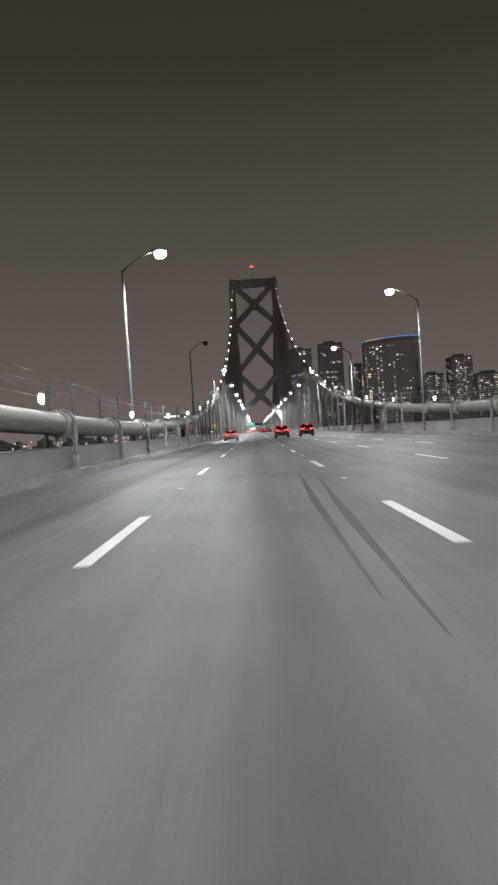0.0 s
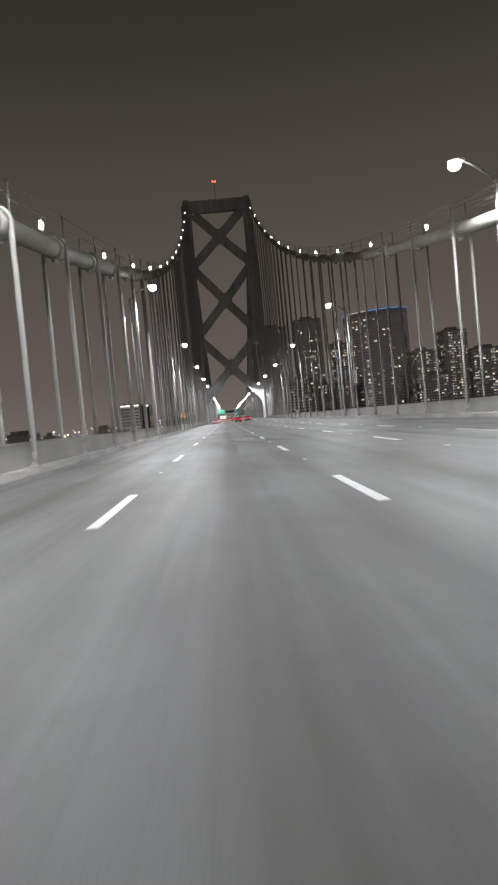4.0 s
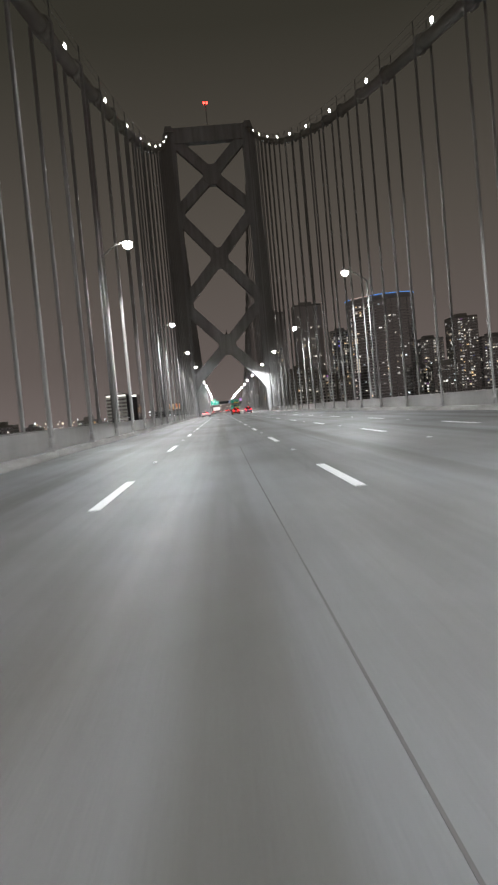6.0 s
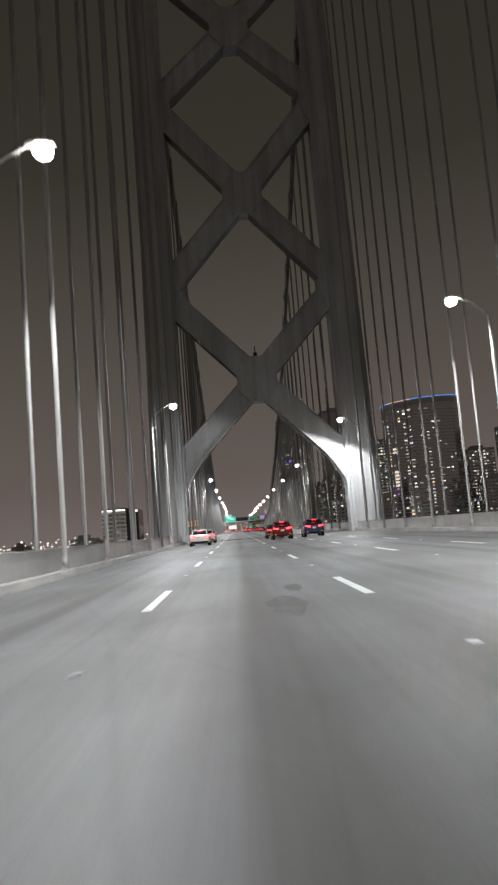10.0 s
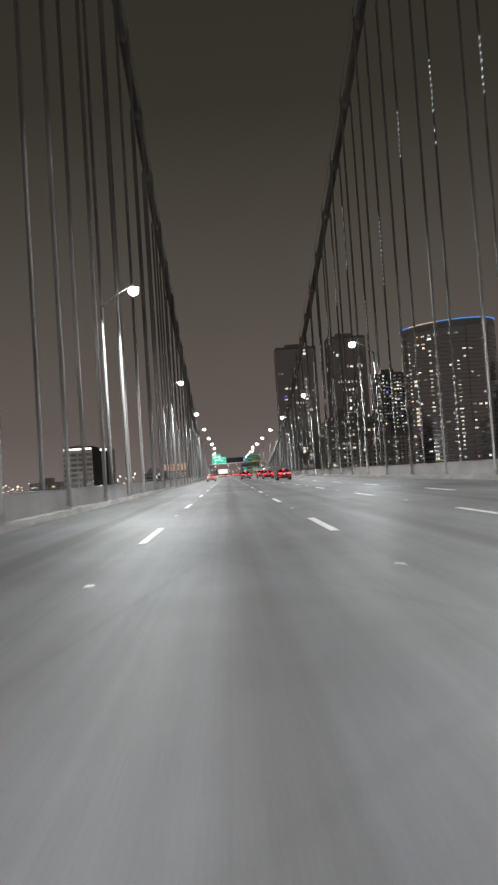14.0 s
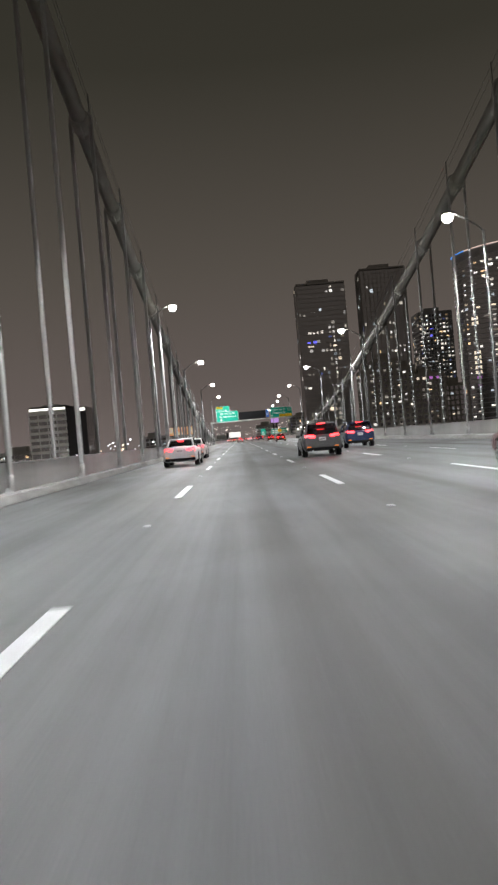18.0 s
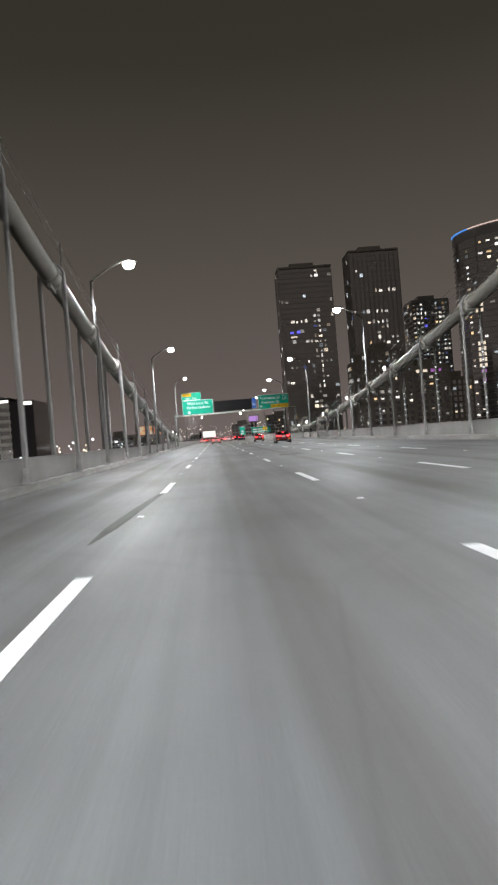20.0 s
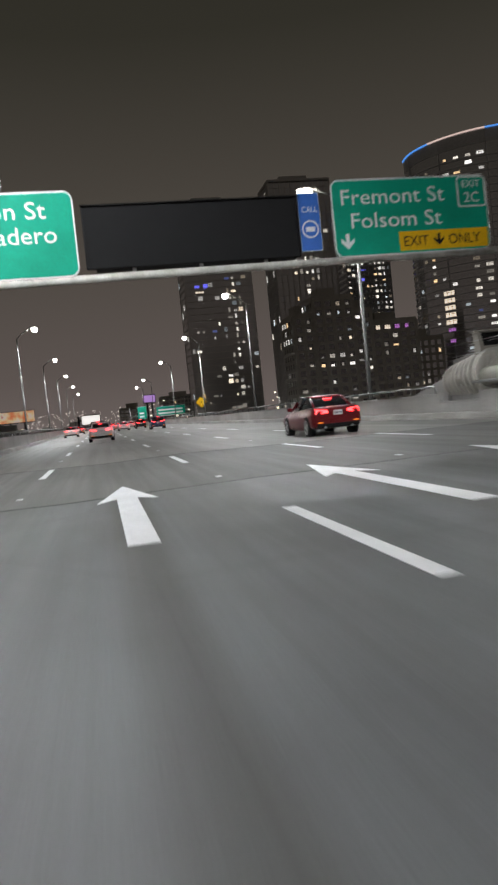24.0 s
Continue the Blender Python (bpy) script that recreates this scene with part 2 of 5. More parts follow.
# light the car reflectors would throw back, put in as emission
AMBER_GLOW = glow("self_glowing_reflector", (1.0, 0.25, 0.02), 1.3)
REFL = surface("marker_white", (0.7, 0.7, 0.72), (0.85, 0.85, 0.88), (9, 9, 9), (50, 50, 50), 0.3)
TYRE = surface("tyre_rubber", (0.015, 0.015, 0.015), (0.03, 0.03, 0.03), (4, 4, 4), (60, 60, 60), 0.8)
ALLOY = plain("alloy_rim", (0.55, 0.56, 0.58), 0.3, 0.8)
CARGLASS = plain("car_glass", (0.02, 0.022, 0.025), 0.06, 0.0, 1.0)
GANTRY = surface("gantry_paint", (0.52, 0.52, 0.49), (0.68, 0.68, 0.64), (0.8, 0.8, 0.8), (20, 20, 20), 0.5, 0.0, 0.05, (2, 2, 0.4))
PLATE = plain("plate_white", (0.88, 0.89, 0.90), 0.5)
INK = plain("dark_ink", (0.05, 0.06, 0.10), 0.5)
GROUND = surface("dark_ground", (0.018, 0.019, 0.02), (0.045, 0.045, 0.045), (0.01, 0.01, 0.01), (0.2, 0.2, 0.2), 0.55)
DARKGLASS = plain("coated_window_glass", (0.50, 0.51, 0.52), 0.2, 0.9)
SPANDREL = surface("spandrel_glass", (0.40, 0.41, 0.42), (0.50, 0.51, 0.52), (0.08, 0.08, 0.05), (1.5, 1.5, 1.5), 0.4, 0.85, 0.0)
DIMGLASS = plain("dim_window_glass", (0.55, 0.555, 0.56), 0.32, 0.9)
CLEARGLASS = plain("dark_window_glass", (0.02, 0.022, 0.025), 0.1, 0.0, 0.6)
BAYGLASS = plain("tinted_window_glass", (0.24, 0.24, 0.25), 0.2, 0.8)
WARM = [(0.0, (1.0, 0.92, 0.80)), (0.36, (1.0, 0.83, 0.62)), (0.48, (1.0, 0.96, 0.91)), (0.80, (0.82, 0.93, 1.0)), (0.91, (1.0, 0.68, 0.36)), (0.965, (0.30, 0.38, 1.0)), (0.985, (0.75, 0.25, 0.9))]
LIT = lit_glass("lit_window_glass", WARM, 0.22, 2.4)


# ---- mesh helpers ----
def box(bm, x0, x1, y0, y1, z0, z1):
    v = [bm.verts.new(p) for p in ((x0, y0, z0), (x1, y0, z0), (x1, y1, z0), (x0, y1, z0), (x0, y0, z1), (x1, y0, z1), (x1, y1, z1), (x0, y1, z1))]
    for f in ((0, 3, 2, 1), (4, 5, 6, 7), (0, 1, 5, 4), (1, 2, 6, 5), (2, 3, 7, 6), (3, 0, 4, 7)):
        bm.faces.new([v[i] for i in f])


def hexa(bm, low, high):
    """A block between two four-cornered rings."""
    v = [bm.verts.new(p) for p in (*low, *high)]
    for f in ((0, 3, 2, 1), (4, 5, 6, 7), (0, 1, 5, 4), (1, 2, 6, 5), (2, 3, 7, 6), (3, 0, 4, 7)):
        bm.faces.new([v[i] for i in f])


def tube(bm, pts, radii, n=10, caps=True):
    """A round bar along a line of points."""
    pts = [Vector(p) for p in pts]
    rings = []
    for i, p in enumerate(pts):
        d = (pts[min(i + 1, len(pts) - 1)] - pts[max(i - 1, 0)]).normalized()
        a = d.cross(Vector((0, 0, 1)) if abs(d.z) < 0.95 else Vector((0, 1, 0))).normalized()
        b = d.cross(a)
        r = radii[i] if isinstance(radii, (list, tuple)) else radii
        rings.append([bm.verts.new(p + (a * math.cos(k * math.tau / n) + b * math.sin(k * math.tau / n)) * r) for k in range(n)])
    for r0, r1 in zip(rings, rings[1:]):
        for k in range(n):
            f = bm.faces.new((r0[k], r0[(k + 1) % n], r1[(k + 1) % n], r1[k]))
            f.smooth = True
    if caps:
        bm.faces.new(rings[0][::-1])
        bm.faces.new(rings[-1])


def prism(bm, outline, depth, axis="y", at=0.0):
    """An outline in the plane across the axis, drawn out by depth along it."""
    def put(a, b, d):
        return {"y": (a, d, b), "x": (d, a, b), "z": (a, b, d)}[axis]
    lo = [bm.verts.new(put(a, b, at)) for a, b in outline]
    hi = [bm.verts.new(put(a, b, at + depth)) for a, b in outline]
    bm.faces.new(lo)
    bm.faces.new(hi[::-1])
    for i in range(len(lo)):
        j = (i + 1) % len(lo)
        bm.faces.new((lo[i], hi[i], hi[j], lo[j]))


def mesh_of(name, bm, mat, bevel=0.0):
    if bevel:
        bmesh.ops.bevel(bm, geom=[e for e in bm.edges], offset=bevel, segments=1, affect="EDGES")
    bmesh.ops.recalc_face_normals(bm, faces=bm.faces[:])
    me = bpy.data.meshes.new(name)
    bm.to_mesh(me)
    bm.free()
    if mat:
        me.materials.append(mat)
    return me


def built(fill, *a, **k):
    bm = bmesh.new()
    fill(bm, *a, **k)
    return bm


def part(name, bm, material, parent, label="", bevel=0.0):
    """One mesh object under a thing or a part; bm may be a bmesh or a shared mesh."""
    me = bm if isinstance(bm, bpy.types.Mesh) else mesh_of(name, bm, material, bevel)
    ob = new(name, me)
    ob.parent = parent
    if label:
        tagged(ob, label)
    return ob


def thing(name, at=(0, 0, 0), label="", category="", group="", kind=""):
    e = new(name)
    e.location = at
    return tagged(e, label, category, group, kind)


def struct(name, bm, mat, label, category, bevel=0.0):
    return tagged(new(name, mesh_of(name, bm, mat, bevel)), label, category, kind="structure")


# ---- ground, deck, curbs, barriers ----
struct("ground", built(box, -4000, 4000, -900, 4600, -47, -46), GROUND, "dark unlit ground and water far below the bridge", "ground")
Y0, Y_END = -45.0, 1500.0
road = struct("road", built(box, CURB_L, CURB_R, Y0, Y_END, -0.35, 0.0), ROAD, "worn grey pavement of a five-lane bridge deck at night", "road")
deck = struct("deck_slab", built(box, WALL_L - 1.4, WALL_R + 1.4, Y0, Y_END, -1.0, -0.37), CURB, "concrete edge of the bridge deck", "deck")


def curb_profile(bm, xa, xb, y0, y1):
    s = 1 if xb > xa else -1
    prism(bm, [(xa, -0.36), (xa, 0.04), (xa + 0.02 * s, 0.07), (xa + 0.09 * s, 0.22), (xa + 0.12 * s, 0.245), (xb, 0.26), (xb, -0.36)], y1 - y0, "y", y0)


struct("curb_south", built(curb_profile, CURB_L, WALL_L, Y0, Y_END), CURB, "low concrete curb along the roadway", "curb")
struct("curb_north", built(curb_profile, CURB_R, WALL_R, Y0, Y_END), CURB, "low concrete curb along the roadway", "curb")


def wall_profile(bm, xa, s, y0, y1, top=1.06):
    prism(bm, [(xa, 0.3), (xa + 0.03 * s, top - 0.05), (xa - 0.02 * s, top - 0.03), (xa - 0.02 * s, top), (xa + 0.26 * s, top), (xa + 0.26 * s, -0.3), (xa, -0.3)], y1 - y0, "y", y0)


wall_s = struct("wall_south", built(wall_profile, WALL_L, -1, Y0, Y_END), CONCRETE, "smooth pale grey painted bridge parapet", "parapet")
wall_n = struct("wall_north", built(wall_profile, WALL_R, 1, Y0, 716.2), CONCRETE, "smooth pale grey painted bridge parapet", "parapet")
struct("wall_north_low", built(wall_profile, WALL_R, 1, 716.2, 719.6, 0.72), CONCRETE, "lowered stretch of parapet under the cable housing", "parapet")
struct("wall_north_2", built(wall_profile, WALL_R, 1, 719.6, Y_END), CONCRETE, "smooth pale grey painted approach parapet", "parapet")
struct("wall_back", built(box, WALL_L, WALL_R, Y0 - 0.4, Y0, -1, 1.03), CONCRETE, "plain parapet closing the deck behind", "parapet")


# ---- road markings ----
DASH0, CYCLE, DASH_LEN = 7.01, 14.63, 4.05
LINES = [-1.8, 1.8, 5.41, 8.58]
dash_me = mesh_of("lane_dash", built(box, -0.08, 0.08, 0, DASH_LEN, 0.0, 0.0065), PAINT)
for line in LINES:
    for k in range(-3, 62):
        d = new("lane_dash", dash_me)
        d.parent, d.location = road, (line, DASH0 + k * CYCLE, 0.001)
marker_me = mesh_of("road_marker", built(box, -0.055, 0.055, -0.05, 0.05, 0, 0.018), REFL, 0.008)
for line in LINES:
    for k in range(-2, 50):
        d = new("road_marker", marker_me)
        d.parent, d.location = road, (line, DASH0 + k * CYCLE - (CYCLE - DASH_LEN) / 2, 0.001)


def font_mesh(text, size, mat, extrude=0.002, align="CENTER"):
    cu = bpy.data.curves.new("text", "FONT")
    cu.body, cu.size, cu.extrude, cu.align_x, cu.resolution_u = text, size, extrude, align, 3
    ob = new("text", cu)
    bpy.context.view_layer.update()
    me = bpy.data.meshes.new_from_object(ob.evaluated_get(bpy.context.evaluated_depsgraph_get()))
    bpy.data.objects.remove(ob)
    me.materials.clear()
    me.materials.append(mat)
    return me


fifty = font_mesh("50", 1.0, PAINT, 0.002)
for lane in (-3.55, 0.03, 3.5, 7.0, 10.6):
    d = new("speed_numeral", fifty)
    d.parent, d.location, d.scale = road, (lane, 277.5, 0.004), (1.22, 3.45, 1)
    tagged(d, "white stretched speed limit numerals painted on the lane")


def arrow_fill(bm):
    prism(bm, [(-0.16, 0), (0.16, 0), (0.16, 4.6), (0.46, 4.2), (0.0, 6.9), (-0.46, 4.2), (-0.16, 4.6)], 0.006, "z", 0.001)


arrow_me = mesh_of("lane_arrow", built(arrow_fill), PAINT)
for lane in (0.03, 3.62, 7.1):
    d = new("lane_arrow", arrow_me)
    d.parent, d.location = road, (lane, 697.4, 0)
    tagged(d, "white lane arrow painted on the pavement")


def seam(bm, pts, w, thin_ends=False):
    """A flat strip along a line of points; a mark left by tyres runs out thin at both ends."""
    ws = [w * (0.12 if thin_ends and i in (0, len(pts) - 1) else 1) for i in range(len(pts))]
    for (xa, ya), (xb, yb), wa, wb in zip(pts, pts[1:], ws, ws[1:]):
        hexa(bm, ((xa - wa, ya, 0.001), (xa + wa, ya, 0.001), (xb + wb, yb, 0.001), (xb - wb, yb, 0.001)),
             ((xa - wa, ya, 0.004), (xa + wa, ya, 0.004), (xb + wb, yb, 0.004), (xb - wb, yb, 0.004)))


SKID = surface("tyre_mark", (0.088, 0.086, 0.082), (0.138, 0.135, 0.129), (2.0, 0.5, 1), (50, 40, 50), 0.8, 0.0, 0.15, None, 0.3)
# long seams and soft tyre marks
for pts in ([(0.58, 163.0), (0.52, 172.0), (0.5, 187.0), (0.53, 196.0)], [(0.22, 151.0), (0.2, 146.0), (0.24, 138.0)], [(1.2, 489.0), (1.24, 496.0), (1.33, 501.0), (1.6, 511.0), (1.83, 522.0)], [(2.3, 246.0), (1.99, 240.3), (1.81, 237.5), (1.72, 236.0), (1.68, 230.0)]):
    part("sealed_crack", built(seam, pts, 0.007), SKID, road)
for pts, w in (([(0.9, 166.0), (1.42, 158.7), (1.79, 154.7), (2.05, 152.0), (2.34, 150.3), (3.3, 147.0)], 0.07), ([(-0.13, 158.4), (0.39, 153.3), (0.79, 150.8), (1.5, 148.0)], 0.06), ([(-2.15, 584.0), (-2.1, 585.7), (-2.0, 588.7), (-1.69, 595.6)], 0.07), ([(-2.52, 606.0), (-2.49, 611.5), (-2.48, 614.3), (-2.0, 619.3), (-1.7, 624.0)], 0.08), ([(1.32, 17.7), (1.05, 9.5), (0.9, 4.0)], 0.05), ([(1.0, 20.0), (0.8, 12.0), (0.7, 5.0)], 0.05)):
    part("tyre_mark", built(seam, pts, w * 1.4, True), SKID, road)
part("asphalt_patch", built(prism, [(2.9, 614.9), (4.1, 614.8), (4.2, 616.2), (3.0, 616.1)], 0.002, "z", 0.0), SKID, road)

# transverse construction joints and a strip of newer, darker asphalt at the end of the bridge
ASPHALT = surface("newer_asphalt", (0.105, 0.104, 0.10), (0.160, 0.158, 0.152), (0.5, 0.12, 1), (60, 45, 60), 0.65, 0.0, 0.3, (3.0, 0.05, 1))
part("asphalt_patch", built(prism, [(CURB_L + 0.3, 702.6), (-1.0, 702.3), (2.3, 702.9), (4.4, 703.0), (CURB_R - 0.3, 703.6), (CURB_R - 0.3, 712.4), (5.7, 713.0), (2.3, 714.5), (-0.1, 713.4), (CURB_L + 0.3, 714.8)], 0.003, "z", 0.0), ASPHALT, road)
for pts in ([(CURB_L + 0.3, 714.8), (-0.1, 713.42), (2.3, 714.55), (5.7, 713.05), (CURB_R - 0.3, 712.4)], [(CURB_L + 0.3, 702.6), (-1.0, 702.3), (2.3, 702.9), (4.4, 703.0), (CURB_R - 0.3, 703.6)], [(CURB_L + 0.3, 741.0), (3.0, 741.3), (CURB_R - 0.3, 740.6)]):
    part("pavement_joint", built(lambda bm: [hexa(bm, ((xa, ya - 0.05, 0.0), (xb, yb - 0.05, 0.0), (xb, yb + 0.05, 0.0), (xa, ya + 0.05, 0.0)), ((xa, ya - 0.05, 0.0055), (xb, yb - 0.05, 0.0055), (xb, yb + 0.05, 0.0055), (xa, ya + 0.05, 0.0055))) for (xa, ya), (xb, yb) in zip(pts, pts[1:])]), SEAL, road)
APPROACH = surface("approach_concrete", (0.165, 0.158, 0.146), (0.245, 0.236, 0.22), (0.35, 0.05, 1), (70, 45, 70), 0.6, 0.0, 0.25, (1.7, 0.03, 1))
part("approach_pavement", built(prism, [(CURB_L + 0.05, 714.8), (-0.1, 713.42), (2.3, 714.55), (5.7, 713.05), (CURB_R - 0.05, 712.4), (CURB_R - 0.05, 1400.0), (CURB_L + 0.05, 1400.0)], 0.003, "z", 0.0), APPROACH, road)
STAIN = surface("oil_stain", (0.065, 0.063, 0.059), (0.145, 0.142, 0.136), (3.2, 1.6, 1), (40, 40, 40), 0.68, 0.0, 0.15, None, 0.4)

OLD_STAIN = surface("faded_stain", (0.105, 0.104, 0.101), (0.150, 0.150, 0.148), (3.2, 1.6, 1), (40, 40, 40), 0.62, 0.0, 0.25)


def blot(bm, x, y, rx, ry, seed):
    g = random.Random(seed)
    prism(bm, [(x + rx * g.uniform(0.6, 1.15) * math.cos(math.tau * k / 18), y + ry * g.uniform(0.7, 1.1) * math.sin(math.tau * k / 18)) for k in range(18)], 0.002, "z", 0.0005)


for i, (x, y, rx, ry) in enumerate(((0.43, 299.0, 0.32, 1.5), (0.75, 302.0, 0.2, 0.9), (-1.9, 501.0, 0.25, 1.6), (-2.4, 505.0, 0.2, 1.2), (-3.1, 503.0, 0.3, 1.4))):
    part("oil_stain", built(blot, x, y, rx, ry, i), STAIN if y < 400 else OLD_STAIN, road)

# ---- expansion joint of steel fingers at the tower ----
joint = thing("finger_joint", (0, 0, 0), "dark steel finger expansion joint across the roadway", "expansion joint")
part("joint_trough", built(box, CURB_L + 0.02, CURB_R - 0.02, 377.9, 379.6, 0.002, 0.006), IRON, joint)


def finger_fill(bm, x=0.0, y=0.0, s=1):
    hexa(bm, ((x - 0.017, y, 0.004), (x + 0.017, y, 0.004), (x + 0.010, y + s * 1.0, 0.004), (x - 0.010, y + s * 1.0, 0.004)), ((x - 0.014, y, 0.028), (x + 0.014, y, 0.028), (x + 0.007, y + s * 1.0, 0.028), (x - 0.007, y + s * 1.0, 0.028)))


finger_me = mesh_of("finger", built(finger_fill), IRON_LIGHT)
STEP = 0.082
n_f = int((CURB_R - CURB_L - 0.24) / STEP)
rest = bmesh.new()
for yy, s in ((378.1, 1), (379.36, -1)):
    for k in range(n_f):
        x = CURB_L + 0.12 + (k + (0.5 if s < 0 else 0)) * STEP
        if -3.6 < x < 4.4:
            d = new("finger", finger_me)
            d.parent = joint
            d.matrix_basis = pose(x, yy, 0.003, 0, 0, 0 if s > 0 else 180)
        else:
            finger_fill(rest, x, yy, s)
tagged(part("finger_rows", rest, IRON_LIGHT, joint), kind="stuff")
for yy in (377.98, 379.36):
    part("joint_plate", built(box, CURB_L + 0.02, CURB_R - 0.02, yy, yy + 0.13, 0.007, 0.029), IRON, joint)

# ---- main cables, bands, hand ropes, cable lights ----
BAND = surface("band_paint", (0.36, 0.35, 0.32), (0.50, 0.485, 0.445), (1.5, 1.5, 1.5), (30, 30, 30), 0.5, 0.0, 0.12, (3, 3, 0.5))
band_me = mesh_of("cable_band", built(lambda bm: (tube(bm, [(0, -0.55, 0), (0, -0.5, 0), (0, 0.5, 0), (0, 0.55, 0)], [0.40, 0.46, 0.46, 0.40], 14), box(bm, -0.49, 0.49, -0.42, 0.42, -0.05, 0.05), box(bm, -0.16, 0.16, -0.5, 0.5, 0.42, 0.52), box(bm, -0.07, 0.07, -0.48, 0.48, -0.6, -0.42), prism(bm, [(-0.8, 0.36), (0.8, 0.36), (0.5, 0.5), (-0.5, 0.5)], 0.2, "x", -0.1))), BAND)
stub_me = mesh_of("light_stub", built(lambda bm: (tube(bm, [(0, 0, 0.3), (0, 0, 0.95)], 0.045, 8), box(bm, -0.06, 0.06, -0.25, 0.1, 0.95, 1.03))), GALV)
bulb_me = mesh_of("cable_lamp", built(lambda bm: tube(bm, [(0, -0.14, 0.62), (0, -0.14, 0.66), (0, -0.14, 0.80), (0, -0.14, 0.90), (0, -0.14, 0.94)], [0.045, 0.085, 0.098, 0.075, 0.03], 10)), CABLE_LENS)
stanchion_me = mesh_of("rope_stanchion", built(lambda bm: (tube(bm, [(0, 0, 0.0), (0, 0, 1.5)], 0.035, 6), box(bm, -0.05, 0.05, -0.05, 0.05, 0.0, 0.3))), GALV)
MAIN_PANELS = [139.4 + PANEL * k for k in range(-20, 27)]
PANELS = MAIN_PANELS + [423.3 + PANEL * k for k in range(-4, 34)]
LIGHT_Y = [y - 1.9 for y in MAIN_PANELS[7:46:2]]
LIGHT_Y_END = [637.0, 655.5, 674.0, 692.5, 708.0]


def main_cable(x, side):
    c = thing("suspension_cable", (0, 0, 0), "thick pale grey wrapped main cable of the suspension bridge", "bridge cable", "main cables")
    ys = [-40 + 4.0 * k for k in range(105)] + [TOWER_Y] + [TOWER_Y + 4.0 * k for k in range(1, 86)] + [END_Y]
    ys = sorted(set(y for y in ys if y <= END_Y))
    part("cable", built(tube, [(cable_x(x, y), y, cable_z(y)) for y in ys], 0.38, 16), CABLE, c)
    for sx in (-0.42, 0.42):
        for dz in (0.95, 1.42):
            part("hand_rope", built(tube, [(cable_x(x, y) + sx, y, cable_z(y) + dz) for y in ys], 0.010, 5), ROPE, c)
    for y in PANELS:
        if -38 < y < END_Y - 6:
            slope = math.degrees(math.atan2(cable_z(y + 0.5) - cable_z(y - 0.5), 1))
            b = part("cable_band", band_me, None, c)
            b.matrix_basis = pose(cable_x(x, y), y, cable_z(y), slope, 0, 0)
            for sx in (-0.42, 0.42):
                part("rope_stanchion", stanchion_me, None, c).location = (cable_x(x, y) + sx, y + 0.3, cable_z(y))
    for y in LIGHT_Y + LIGHT_Y_END:
        s = part("light_stub", stub_me, None, c)
        s.location = (cable_x(x, y), y, cable_z(y))
        part("cable_lamp", bulb_me, None, s, "small glowing white lamp on the cable")
    return c


main_cable(CAB_L, -1)
main_cable(CAB_R, 1)

# ---- suspenders: two looped ropes at each cable band ----
rope_me = mesh_of("rope", built(tube, [(0, 0, 0), (0, 0, 1)], 0.066, 8), ROPE)
foot_me = mesh_of("rope_socket", built(lambda bm: (box(bm, -0.17, 0.17, -0.3, 0.3, 0, 0.05), box(bm, -0.1, 0.1, -0.2, 0.2, 0.05, 0.16), tube(bm, [(-0.058, -0.13, 0.1), (-0.058, -0.13, 0.5)], [0.09, 0.07], 8), tube(bm, [(0.058, 0.13, 0.1), (0.058, 0.13, 0.5)], [0.09, 0.07], 8))), CONCRETE)


loop_me = mesh_of("rope_loop", built(tube, [(0.5 * math.cos(math.pi * k / 10), 0, 0.5 * math.sin(math.pi * k / 10)) for k in range(11)], 0.066, 8), ROPE)


def suspender(xc, s, y):
    """s points from the roadway outwards."""
    zc = cable_z(y)
    t = thing("suspender", (cable_x(xc, y), y, 0), "pair of pale vertical steel suspender ropes hanging from the cable", "suspender rope", "suspenders")
    for sx in (-0.5 * s, 0.5 * s):
        inner = sx * s < 0
        z0 = 0.28 if inner else -0.3
        for sy in (-0.13, 0.13):
            r = part("rope", rope_me, None, t)
            r.location, r.scale = (sx + sy * 0.45 * s, sy, z0), (1, 1, max(0.4, zc - z0))
        if inner:
            for sy in (-0.13, 0.13):
                part("rope_loop", loop_me, None, t).location = (sy * 0.45 * s, sy, zc)
            f = part("rope_socket", foot_me, None, t)
            f.location, f.scale = (sx, 0, 0.245), (s, 1, 1)


for y in PANELS:
    if -38 < y < END_Y - 12:
        suspender(CAB_L, -1, y)
        suspender(CAB_R, 1, y)

# strings of tiny lights along some of the northern ropes of the side span
DOT = glow("led_dot", (0.95, 0.97, 1.0), 1.7)
lrng = random.Random(3)


def light_string(z0, z1, on):
    """Small bulbs on a thin black wire, in one piece."""
    pts, radii, z = [(0, 0, z0)], [0.005], z0 + 0.2
    while z < z1:
        if on(z):
            pts += [(0, 0, z - 0.032), (0, 0, z - 0.026), (0, 0, z + 0.026), (0, 0, z + 0.032)]
            radii += [0.005, 0.033, 0.033, 0.005]
        z += 0.42
    bm = built(tube, pts + [(0, 0, z1)], radii + [0.005], 5)
    for f in bm.faces:
        f.material_index = 0 if max(math.hypot(v.co.x, v.co.y) for v in f.verts) > 0.02 else 1
    me = mesh_of("light_string", bm, DOT)
    me.materials.append(BLACK)
    return me


